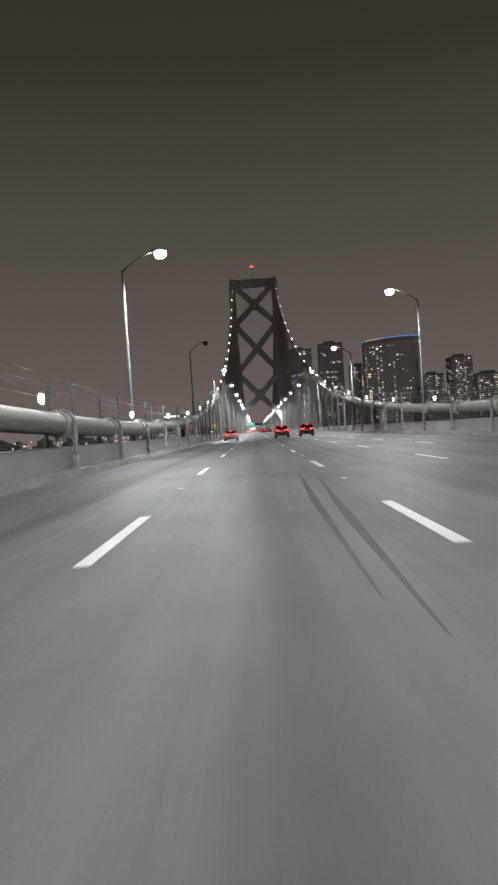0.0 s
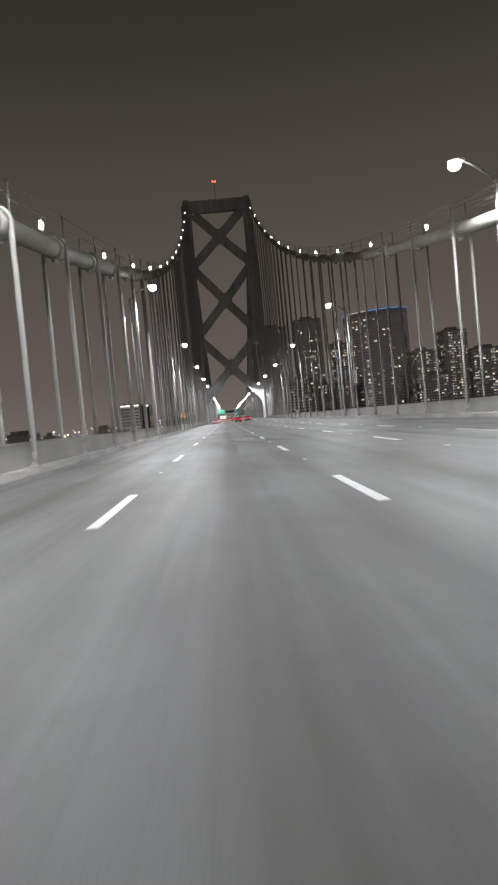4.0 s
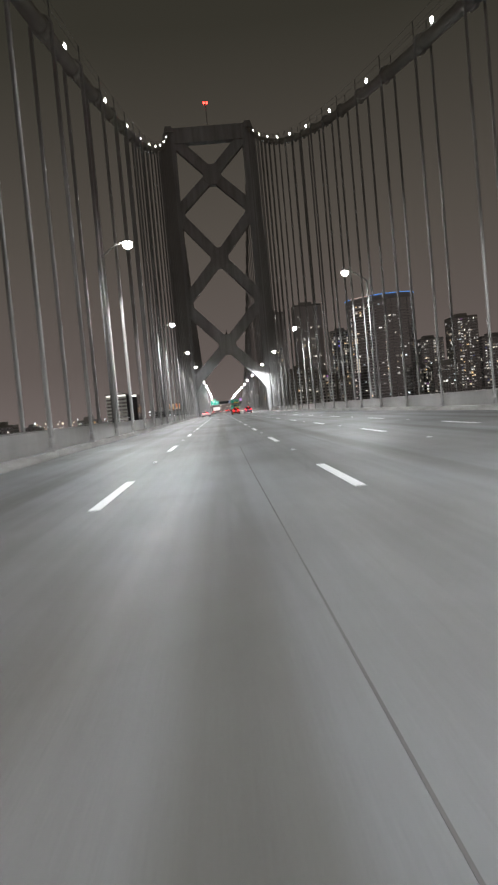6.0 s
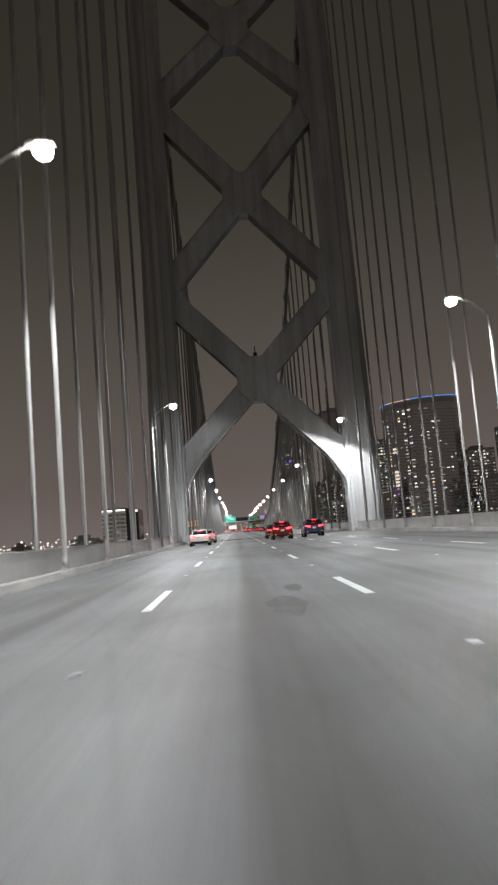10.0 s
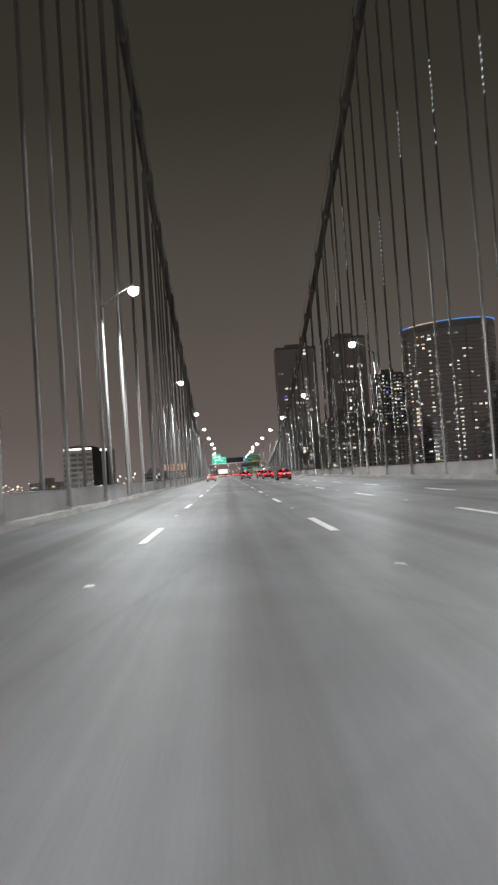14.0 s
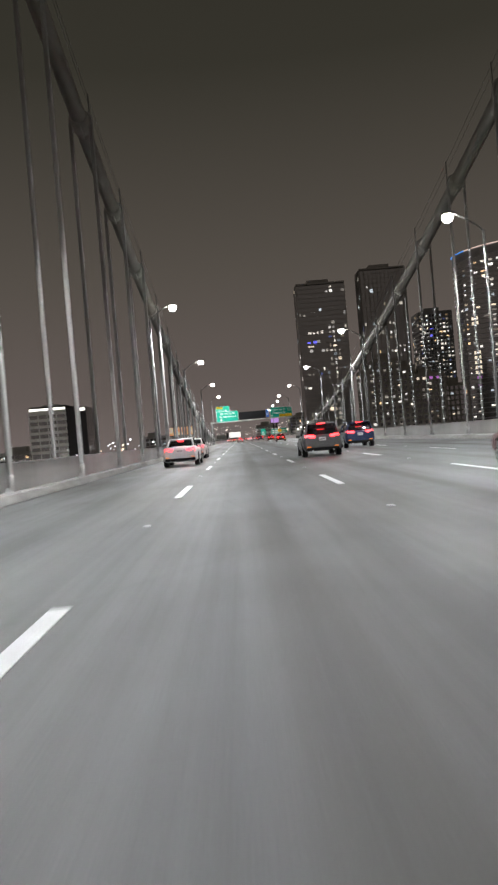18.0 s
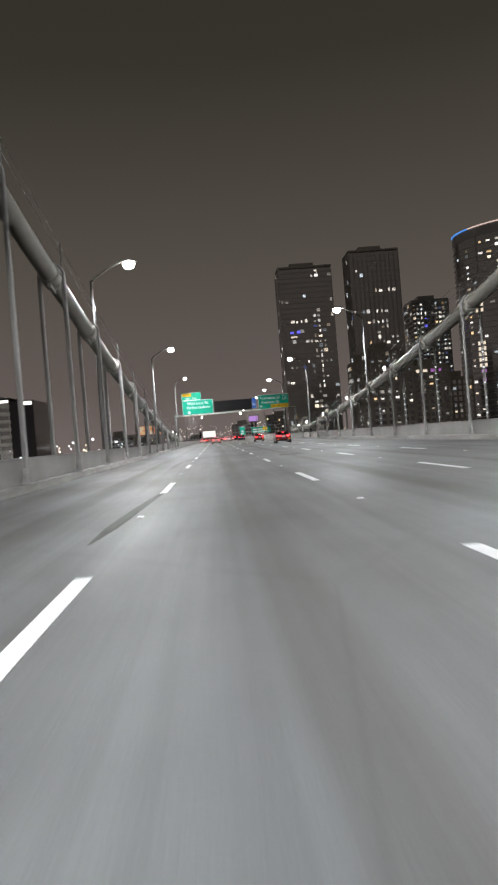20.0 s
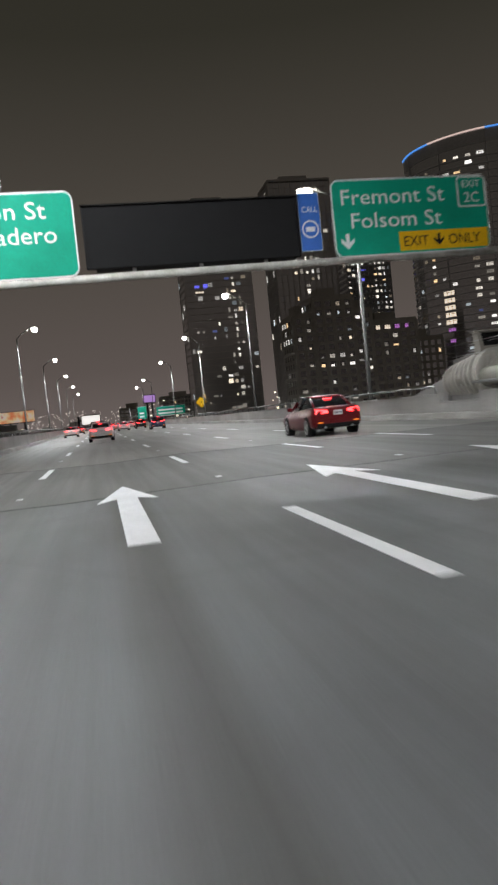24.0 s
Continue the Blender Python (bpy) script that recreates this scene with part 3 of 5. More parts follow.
for k in range(2, 33):
    y = 423.3 + PANEL * (k - 5)
    top = min(cable_z(y) - 0.8, 46.0)
    if top < 3:
        continue
    if y > 505:
        runs = [(1.2, top * lrng.uniform(0.72, 0.88))]
    else:
        c = top * lrng.uniform(0.35, 0.72)
        runs = [(c, c + lrng.uniform(2.5, 7.5)), (1.2, lrng.uniform(3, 9))]
    ls = part("light_string", light_string(1.2, max(b for a, b in runs), lambda z: any(a <= z <= b for a, b in runs) and lrng.random() < 0.88), None, None)
    ls.location = (CAB_R + 0.42, y - 0.22, 0)
    tagged(ls, "vertical string of tiny white lights on a suspender rope", "light string", "light strings")

# ---- street lamps ----
POLE = surface("weathered_pole", (0.09, 0.09, 0.088), (0.15, 0.15, 0.146), (3, 3, 0.6), (40, 40, 40), 0.6, 0.1, 0.05)
pole_me = mesh_of("pole", built(lambda bm: (tube(bm, [(0, 0, 0), (0, 0, 0.12), (0, 0, 0.5), (0, 0, 11.45)], [0.15, 0.15, 0.11, 0.065], 10), box(bm, -0.2, 0.2, -0.2, 0.2, -0.02, 0.03))), POLE)
arm_me = mesh_of("arm", built(tube, [(0, 0, 11.35), (0.25, 0, 11.62), (0.9, 0, 12.1), (1.55, 0, 12.42)], [0.06, 0.055, 0.045, 0.04], 8), GALV)


def head_fill(bm):
    prism(bm, [(1.42, 12.38), (1.5, 12.50), (1.9, 12.54), (2.24, 12.47), (2.3, 12.40)], 0.34, "y", -0.17)


def lens_fill(bm):
    tube(bm, [(1.92, 0, 12.40), (1.92, 0, 12.36), (1.92, 0, 12.26), (1.92, 0, 12.14), (1.92, 0, 12.05), (1.92, 0, 11.99), (1.92, 0, 11.97)], [0.22, 0.28, 0.30, 0.28, 0.22, 0.13, 0.04], 18)


head_me = mesh_of("lamp_head", built(head_fill), GALV, 0.03)
lens_me = mesh_of("lens", built(lens_fill), LENS)
lamp = thing("street_lamp", (0, -40, 0), "tall galvanised street lamp with a glowing white head", "street lamp", "lamps along the bridge")
part("pole", pole_me, None, lamp)
part("arm", arm_me, None, lamp)
part("lens", lens_me, None, part("lamp_head", head_me, None, lamp), "glowing white lens")


def lamp_base(side, y, height):
    """Lamps stand on the parapet's footing, or outside it on the deck."""
    reach = arm_reach(y)
    x = lamp_x(LAMP_XL, y) - reach if side < 0 else lamp_x(LAMP_XR, y) + reach
    z = -0.37 if x < WALL_L - 0.25 or x > WALL_R + 0.25 else 0.24
    return pose(x, y, z, 0, 0, 0 if side < 0 else 180) @ Matrix.Diagonal((reach / 1.92, 1, (height - z) / 12.25, 1))


for yy in LAMPS_L:
    m = lamp_base(-1, yy, LAMP_ZL)
    if yy == DEAD_LAMP:
        dark = thing("street_lamp", m.translation, "tall galvanised street lamp that is not lit", "street lamp", "lamps along the bridge")
        part("pole", pole_me, None, dark)
        part("arm", arm_me, None, dark)
        part("lens", built(lens_fill), CARGLASS, part("lamp_head", head_me, None, dark), "unlit grey lens")
    elif yy != LAMPS_L[0]:
        copy_thing(lamp, m)
for yy in LAMPS_R:
    copy_thing(lamp, lamp_base(1, yy, LAMP_ZR))
lamp.matrix_basis = lamp_base(-1, LAMPS_L[0], LAMP_ZL)

# ---- bridge tower ----
tower = thing("bridge_tower", (CX, TOWER_Y, 0), "tall grey steel suspension tower with crossed braces over the road", "bridge tower")
LEG_TOP = 76.0


def leg_axis(z):
    return 11.55 - 1.02 * max(0, z) / LEG_TOP


def leg_fill(bm, s):
    """A stepped, cross-shaped hollow leg that tapers upwards."""
    zs = [-46, 0, 18, 36, 54, LEG_TOP]
    step = [(1.95, 1.25), (1.62, 1.25), (1.62, 1.65), (1.30, 1.65), (1.30, 2.0)]
    plan = step + [(-x, y) for x, y in reversed(step)] + [(-x, -y) for x, y in step] + [(x, -y) for x, y in reversed(step)]
    rings, n = [], len(plan)
    for z in zs:
        k = 1 - 0.16 * max(0, z) / LEG_TOP
        rings.append([bm.verts.new((s * leg_axis(z) + x * k, y * k, z)) for x, y in plan])
    for a, b in zip(rings, rings[1:]):
        for i in range(n):
            bm.faces.new((a[i], a[(i + 1) % n], b[(i + 1) % n], b[i]))
    bm.faces.new(rings[0][::-1])
    bm.faces.new(rings[-1])


def bar_fill(bm, a, b, w, d):
    """A flat-sided girder of width w in the tower's plane and depth d, with raised flanges."""
    a, b = Vector((a[0], 0, a[1])), Vector((b[0], 0, b[1]))
    u = (b - a).normalized()
    n = Vector((-u.z, 0, u.x))
    for (lo, hi, dd) in ((-w / 2, w / 2, d * 0.42), (-w / 2, -w / 2 + 0.22, d / 2), (w / 2 - 0.22, w / 2, d / 2)):
        ring = []
        for p in (a, b):
            ring.append([tuple(p + n * lo + Vector((0, -dd, 0))), tuple(p + n * hi + Vector((0, -dd, 0))), tuple(p + n * hi + Vector((0, dd, 0))), tuple(p + n * lo + Vector((0, dd, 0)))])
        hexa(bm, ring[0], ring[1])


def gusset_fill(bm, z, r):
    prism(bm, [(r * 0.95 * math.cos(radians(22.5 + 45 * k)), z + r * 1.06 * math.sin(radians(22.5 + 45 * k))) for k in range(8)], 2.3, "y", -1.15)
    for k in range(10):
        a = math.tau * k / 10
        tube(bm, [(r * 0.7 * math.cos(a), -1.19, z + r * 0.7 * math.sin(a)), (r * 0.7 * math.cos(a), -1.1, z + r * 0.7 * math.sin(a))], 0.08, 6)


for s in (-1, 1):
    leg = part("leg", built(leg_fill, s), STEEL, tower)
    for z in (4, 8.2, 30.4, 42.5, 54.6, 66):
        k, c = 1 - 0.16 * z / LEG_TOP, s * leg_axis(z)
        part("splice_plate", built(box, c - 1.99 * k, c + 1.99 * k, -1.3 * k, 1.3 * k, z - 0.35, z + 0.35), STEEL, leg)
NODES = [(7.6, 30.4, 19.0), (30.4, 54.6, 42.4), (54.6, 75.0, 64.6)]
for z0, z1, zc in NODES:
    for s in (-1, 1):
        part("brace", built(bar_fill, (0, zc), (s * (leg_axis(z1) - 1.2), z1 - 0.9), 2.75, 2.0), STEEL, tower)
        part("brace", built(bar_fill, (0, zc), (s * (leg_axis(z0) - 1.2), z0 + 0.9), 2.75, 2.0), STEEL, tower)
    part("gusset", built(gusset_fill, zc, 2.75), STEEL, tower, "broad riveted gusset where the braces cross")
for s in (-1, 1):
    for z in (30.4, 54.6):
        c = s * (leg_axis(z) - 1.5)
        part("node_plate", built(prism, [(c - 0.4 * s, z - 3.2), (c - 1.2 * s, z - 1.0), (c - 1.2 * s, z + 1.0), (c - 0.4 * s, z + 3.2), (c + 0.5 * s, z + 3.2), (c + 0.5 * s, z - 3.2)], 2.1, "y", -1.05), STEEL, tower)
    c = s * 10.2
    part("knee", built(prism, [(c, 1.2), (c - 0.1 * s, 4.2), (c - 0.8 * s, 6.4), (c - 1.9 * s, 8.3), (c - 3.4 * s, 10.25), (c - 2.0 * s, 11.2), (c, 11.2)], 1.84, "y", -0.92), STEEL, tower)
part("strut", built(lambda bm: (box(bm, -10.2, 10.2, -1.2, 1.2, 73.6, 77.0), box(bm, -10.3, 10.3, -1.3, 1.3, 77.0, 77.35), box(bm, -10.3, 10.3, -1.3, 1.3, 73.3, 73.6))), STEEL, tower)
for s in (-1, 1):
    part("saddle", built(prism, [(s * 10.53 - 1.3, 76.0), (s * 10.53 + 1.3, 76.0), (s * 10.53 + 0.8, 77.6), (s * 10.53 - 0.8, 77.6)], 4.4, "y", -2.2), STEEL, tower)
mast = part("beacon_mast", built(tube, [(0, 0, 77.2), (0, 0, 83.4)], 0.09, 8), GALV, tower)
part("beacon_bar", built(box, -0.5, 0.5, -0.06, 0.06, 83.4, 83.5), GALV, mast)
for bx in (-0.4, 0.4):
    part("beacon", built(tube, [(bx, 0, 83.5), (bx, 0, 83.6), (bx, 0, 83.95), (bx, 0, 84.1)], [0.16, 0.24, 0.24, 0.1], 10), BEACON, mast, "glowing red aircraft beacon")
post = part("marker_post", built(lambda bm: (tube(bm, [(0, -0.6, 21.7), (0, -0.6, 23.0)], 0.06, 8), box(bm, -0.22, 0.22, -0.8, -0.4, 21.7, 22.2))), BLACK, tower)
ladder = part("ladder", built(lambda bm: [tube(bm, [(-9.6 + dx, -2.1, 1.0), (-9.4 + dx, -1.9, 40.0)], 0.03, 5) for dx in (0, 0.4)] + [box(bm, -9.62 + 0.005 * k * 0.35, -9.2 + 0.005 * k * 0.35, -2.12 + 0.005 * k * 0.35, -2.08 + 0.005 * k * 0.35, 1.2 + 0.35 * k, 1.24 + 0.35 * k) for k in range(110)]), GALV, tower)

# ---- ends of the cables: splay housings behind the parapet ----


def ring_hoop(bm, r0, r1, w, n=28):
    """A flat hoop round the y axis."""
    rows = [[bm.verts.new((r * math.cos(math.tau * k / n), y, r * math.sin(math.tau * k / n))) for k in range(n)] for r, y in ((r0, -w), (r1, -w), (r1, w), (r0, w))]
    for i in range(4):
        a, b = rows[i], rows[(i + 1) % 4]
        for k in range(n):
            bm.faces.new((a[k], a[(k + 1) % n], b[(k + 1) % n], b[k]))


HOUSING = surface("housing_paint", (0.44, 0.43, 0.39), (0.60, 0.585, 0.53), (0.9, 0.9, 0.9), (25, 25, 25), 0.5, 0.0, 0.1, (2.5, 2.5, 0.4))


def splay_housing(x, s):
    """A ribbed drum clamped round the cable, with a bracket for the hand ropes on top."""
    h = thing("cable_housing", (x, 717.3, 0.15), "ribbed grey steel housing round the end of the main cable", "cable housing", "cable housings")
    part("drum", built(tube, [(0, -0.3, 1.55), (0, -0.2, 1.55), (0, 0.3, 1.55), (0, 3.2, 1.38), (0, 3.55, 1.36)], [0.5, 0.74, 0.76, 0.56, 0.45], 28), HOUSING, h)
    flange = part("flange", built(ring_hoop, 0.5, 0.99, 0.16), HOUSING, h)
    flange.location = (0, -0.1, 1.55)
    part("inner_flange", built(ring_hoop, 0.36, 0.62, 0.10), HOUSING, h).location = (0, -0.42, 1.53)
    rib = mesh_of("rib", built(ring_hoop, 0.76, 1.0, 0.06), HOUSING)
    for k in range(7):
        yy = 0.5 + 0.44 * k
        r = part("rib", rib, None, h)
        k_ = (0.88 - 0.076 * (yy - 0.3)) * 1.1
        r.location, r.scale = (0, yy, 1.55 - 0.0586 * (yy - 0.3)), (k_, 1, k_)
    for sx in (-1, 1):
        part("clamp_bar", built(box, sx * 0.13 - 0.05, sx * 0.13 + 0.05, 0.1, 3.1, 0, 0.17), CABLE, h).matrix_basis = pose(0, 0, 2.36, -4.2)
    bolt = mesh_of("bolt", built(tube, [(-0.24, 0, 0), (0.24, 0, 0)], 0.035, 6), GALV)
    for k in range(8):
        part("bolt", bolt, None, h).location = (0, 0.25 + 0.36 * k, 2.43 - 0.0265 * k)
    part("apron", built(prism, [(3.3, -0.36), (7.0, -0.36), (7.0, 0.9), (3.9, 1.5), (3.3, 1.6)], 0.9, "x", -0.45), CONCRETE, h, "sloped pale concrete apron")
    bracket = part("rope_bracket", built(lambda bm: (box(bm, -0.55, 0.55, 0.0, 0.5, 2.3, 2.62), [prism(bm, [(sx * 0.36, 2.6), (sx * 0.55, 2.6), (sx * 0.62, 3.2), (sx * 0.48, 3.2)], 0.42, "y", 0.04) for sx in (-1, 1)], box(bm, -0.75, 0.75, 0.06, 0.42, 3.16, 3.26))), CABLE, h)
    # black sheet added between the posts in place of the dark gap
    part("dark_gap_sheet", built(box, -0.42, 0.42, 0.2, 0.26, 2.6, 3.14), BLACK, bracket)
    part("stand", built(lambda bm: (box(bm, -0.45, 0.45, 0.5, 3.0, -0.37, 0.78), box(bm, -0.6, 0.6, 0.2, 3.3, -0.37, -0.1))), CONCRETE, h)


splay_housing(cable_x(CAB_L, 720) - 0.25, -1)
splay_housing(cable_x(CAB_R, 720) + 0.5, 1)
# short posts that hold the low end of each cable
for xc in (CAB_L, CAB_R):
    for yy in (696.4, 707.0):
        t = thing("cable_post", (cable_x(xc, yy), yy, 0), "short pale steel post under the main cable", "support post", "cable posts")
        part("shaft", built(box, -0.2, 0.2, -0.28, 0.28, -0.36, cable_z(yy) - 0.3), CONCRETE, t, "", 0.02)
        part("cradle", built(box, -0.5, 0.5, -0.4, 0.4, cable_z(yy) - 0.42, cable_z(yy) + 0.05), CABLE, t, "", 0.03)


def approach_rail(x):
    r = thing("pipe_railing", (x, 0, 0), "single pipe hand railing on top of the parapet", "railing", "railings")
    part("pipe", built(tube, [(0, 711.0, 1.0), (0, 711.05, 1.3), (0, 711.3, 1.38), (0, 716.7, 1.38)], 0.055, 8), GALV, r)
    part("pipe", built(tube, [(0, 719.9, 1.0), (0, 720.0, 1.3), (0, 720.3, 1.38), (0, 1000, 1.38)], 0.055, 8), GALV, r)
    st = mesh_of("stanchion", built(tube, [(0, 0, 1.0), (0, 0, 1.38)], 0.04, 6), GALV)
    for k in range(100):
        p = part("stanchion", st, None, r)
        p.location = (0, 722.5 + 2.75 * k, 0)


approach_rail(WALL_L - 0.08)
approach_rail(WALL_R + 0.08)

# ---- overhead sign gantry ----
GY = 714.9
gantry = thing("sign_gantry", (0, GY, 0), "pale steel sign gantry spanning the roadway", "sign gantry")
for x in (WALL_L - 1.0, WALL_R + 1.2):
    part("column", built(lambda bm, x=x: (tube(bm, [(x, 0, -0.9), (x, 0, 4.6), (x, 0, 6.2)], [0.24, 0.2, 0.2], 12), box(bm, x - 0.4, x + 0.4, -0.4, 0.4, -0.36, -0.3))), GALV, gantry)
part("lower_chord", built(tube, [(WALL_L - 1.2, -0.25, 5.83), (WALL_R + 1.4, -0.25, 5.98)], 0.13, 14), GANTRY, gantry, "thick pale painted lower beam")
for x in (-5.0, -1.3, 1.4, 3.6, 5.8, 9.4, 12.9):
    part("sign_upright", built(box, x - 0.06, x + 0.06, -0.2, -0.06, 5.9, 8.1), GALV, gantry)


def rounded(x0, x1, z0, z1, r, n=4):
    pts = []
    for cx, cz, a0 in ((x1 - r, z1 - r, 0), (x0 + r, z1 - r, 90), (x0 + r, z0 + r, 180), (x1 - r, z0 + r, 270)):
        for k in range(n + 1):
            a = radians(a0 + 90 * k / n)
            pts.append((cx + r * math.cos(a), cz + r * math.sin(a)))
    return pts


def panel_sign(t, x0, x1, z0, z1, face, y=0.0, rim=0.09, r=0.3, name="panel"):
    p = part(name, built(prism, rounded(x0, x1, z0, z1, r), 0.06, "y", y), GALV, t)
    part("border", built(prism, rounded(x0 + 0.015, x1 - 0.015, z0 + 0.015, z1 - 0.015, r), 0.006, "y", y - 0.006), WHITE, p)
    part("face", built(prism, rounded(x0 + rim, x1 - rim, z0 + rim, z1 - rim, max(0.05, r - rim)), 0.006, "y", y - 0.012), face, p)
    return p


def words(parent, text, size, x, z, mat, y=-0.016, squeeze=1.0):
    o = part("lettering", font_mesh(text, size, mat, 0.002, "LEFT"), None, parent)
    o.matrix_basis = pose(x, y, z, 90, 0, 0) @ Matrix.Diagonal((squeeze, 1, 1, 1))
    return o


def sign_arrow(parent, x, z, size, mat, y=-0.018):
    pts = [(-0.09, 0.55), (-0.09, 0.12), (-0.34, 0.34), (-0.34, 0.14), (0, -0.2), (0.34, 0.14), (0.34, 0.34), (0.09, 0.12), (0.09, 0.55)]
    part("arrow", built(prism, [(x + a * size, z + b * size) for a, b in pts], 0.005, "y", y), mat, parent)


left_sign = thing("direction_sign", (0, GY - 0.35, 0), "green overhead direction sign with a yellow plaque on its tab", "road sign", "overhead signs")
p = panel_sign(left_sign, -6.06, -0.32, 5.95, 8.68, GREEN, rim=0.06)
words(p, "Harrison St", 0.76, -5.1, 7.83, WHITE, squeeze=1.1)
words(p, "Embarcadero", 0.76, -5.25, 7.06, WHITE, squeeze=1.06)
sign_arrow(p, -4.85, 6.26, 0.9, WHITE)
p = panel_sign(left_sign, -6.14, -2.45, 8.7, 10.12, GREEN, rim=0.06, r=0.2, name="exit_tab")
part("left_plaque", built(prism, rounded(-5.94, -4.25, 9.42, 9.98, 0.08), 0.006, "y", -0.02), YELLOW, p)
words(p, "LEFT", 0.48, -5.76, 9.54, BLACK, -0.026, 1.1)
words(p, "EXIT", 0.42, -5.3, 8.88, WHITE)
words(p, "2 B", 0.58, -4.1, 8.87, WHITE)

right_sign = thing("direction_sign", (0, GY - 0.35, 0), "green overhead direction sign with a yellow exit-only panel", "road sign", "overhead signs")
p = panel_sign(right_sign, 8.2, 14.0, 6.0, 8.65, GREEN, rim=0.06)
words(p, "Fremont St", 0.74, 8.5, 7.78, WHITE, squeeze=1.14)
words(p, "Folsom St", 0.74, 8.8, 6.98, WHITE, squeeze=1.14)
sign_arrow(p, 8.68, 6.42, 0.7, WHITE)
part("exit_only_panel", built(box, 10.55, 13.88, -0.02, -0.013, 6.12, 6.78), YELLOW, p)
words(p, "EXIT", 0.5, 10.68, 6.27, BLACK, -0.026, 0.92)
words(p, "ONLY", 0.5, 12.36, 6.27, BLACK, -0.026, 0.9)
sign_arrow(p, 12.02, 6.36, 0.55, BLACK, -0.026)
part("exit_box", built(prism, rounded(12.85, 13.93, 7.52, 8.58, 0.1), 0.005, "y", -0.016), WHITE, p)
part("exit_box_face", built(prism, rounded(12.9, 13.88, 7.57, 8.53, 0.08), 0.005, "y", -0.02), GREEN, p)
words(p, "EXIT", 0.34, 13.03, 8.2, WHITE, -0.024)
words(p, "2C", 0.5, 13.08, 7.68, WHITE, -0.024)

blue_sign = thing("information_sign", (0, GY - 0.30, 0), "narrow blue information sign with a white ring", "road sign", "overhead signs")
p = panel_sign(blue_sign, 7.02, 7.8, 6.3, 8.28, BLUE, rim=0.03, r=0.04)


def ring_fill(bm, cx, cz, r0, r1, n=24):
    """A flat ring of one piece, facing the traffic."""
    rows = [[bm.verts.new((cx + r * math.cos(math.tau * k / n), yy, cz + r * math.sin(math.tau * k / n))) for k in range(n)] for r, yy in ((r0, -0.018), (r1, -0.018), (r1, -0.013), (r0, -0.013))]
    for a, b in zip(rows, rows[1:] + rows[:1]):
        for k in range(n):
            bm.faces.new((a[k], a[(k + 1) % n], b[(k + 1) % n], b[k]))


part("ring", built(ring_fill, 7.41, 7.05, 0.25, 0.3), WHITE, p)
words(p, "CALL", 0.27, 7.14, 7.62, WHITE, -0.016, 0.9)
part("lettering_bar", built(box, 7.25, 7.57, -0.02, -0.015, 6.97, 7.13), WHITE, p)

board = thing("message_board", (0, GY - 0.3, 0), "unlit black variable message board on the gantry", "message board")
part("cabinet", built(box, -0.12, 7.0, -0.05, 0.09, 6.15, 8.15), BLACK, board, "", 0.03)
part("rear_case", built(box, 0.2, 6.95, 0.26, 0.85, 6.2, 8.05), BLACK, board)
part("visor", built(box, -0.13, 7.01, -0.16, 0.0, 8.14, 8.17), BLACK, board)
fin = mesh_of("cooling_fin", built(box, -0.03, 0.03, -0.09, -0.05, 6.2, 8.05), BLACK)
for x in (-0.05, 6.92):
    part("cooling_fin", fin, None, board).location = (x, 0, 0)

# ---- cars ----


def loft(bm, stations, ring):
    rows = [[bm.verts.new(p) for p in ring(*st)] for st in stations]
    n = len(rows[0])
    for a, b in zip(rows, rows[1:]):
        for i in range(n):
            f = bm.faces.new((a[i], a[(i + 1) % n], b[(i + 1) % n], b[i]))
            f.smooth = True
    bm.faces.new(rows[0][::-1])
    bm.faces.new(rows[-1])


def body_ring(y, zb, zm, zt, w):
    return [(-w * 0.86, y, zb), (-w, y, zb + 0.10), (-w * 1.01, y, zm), (-w * 0.97, y, zt - 0.07), (-w * 0.86, y, zt), (0, y, zt + 0.015),
            (w * 0.86, y, zt), (w * 0.97, y, zt - 0.07), (w * 1.01, y, zm), (w, y, zb + 0.10), (w * 0.86, y, zb)]


def cabin_ring(y, zb, zt, wb, wt):
    return [(-wb, y, zb), (-wt, y, zt - 0.05), (-wt * 0.9, y, zt), (wt * 0.9, y, zt), (wt, y, zt - 0.05), (wb, y, zb)]


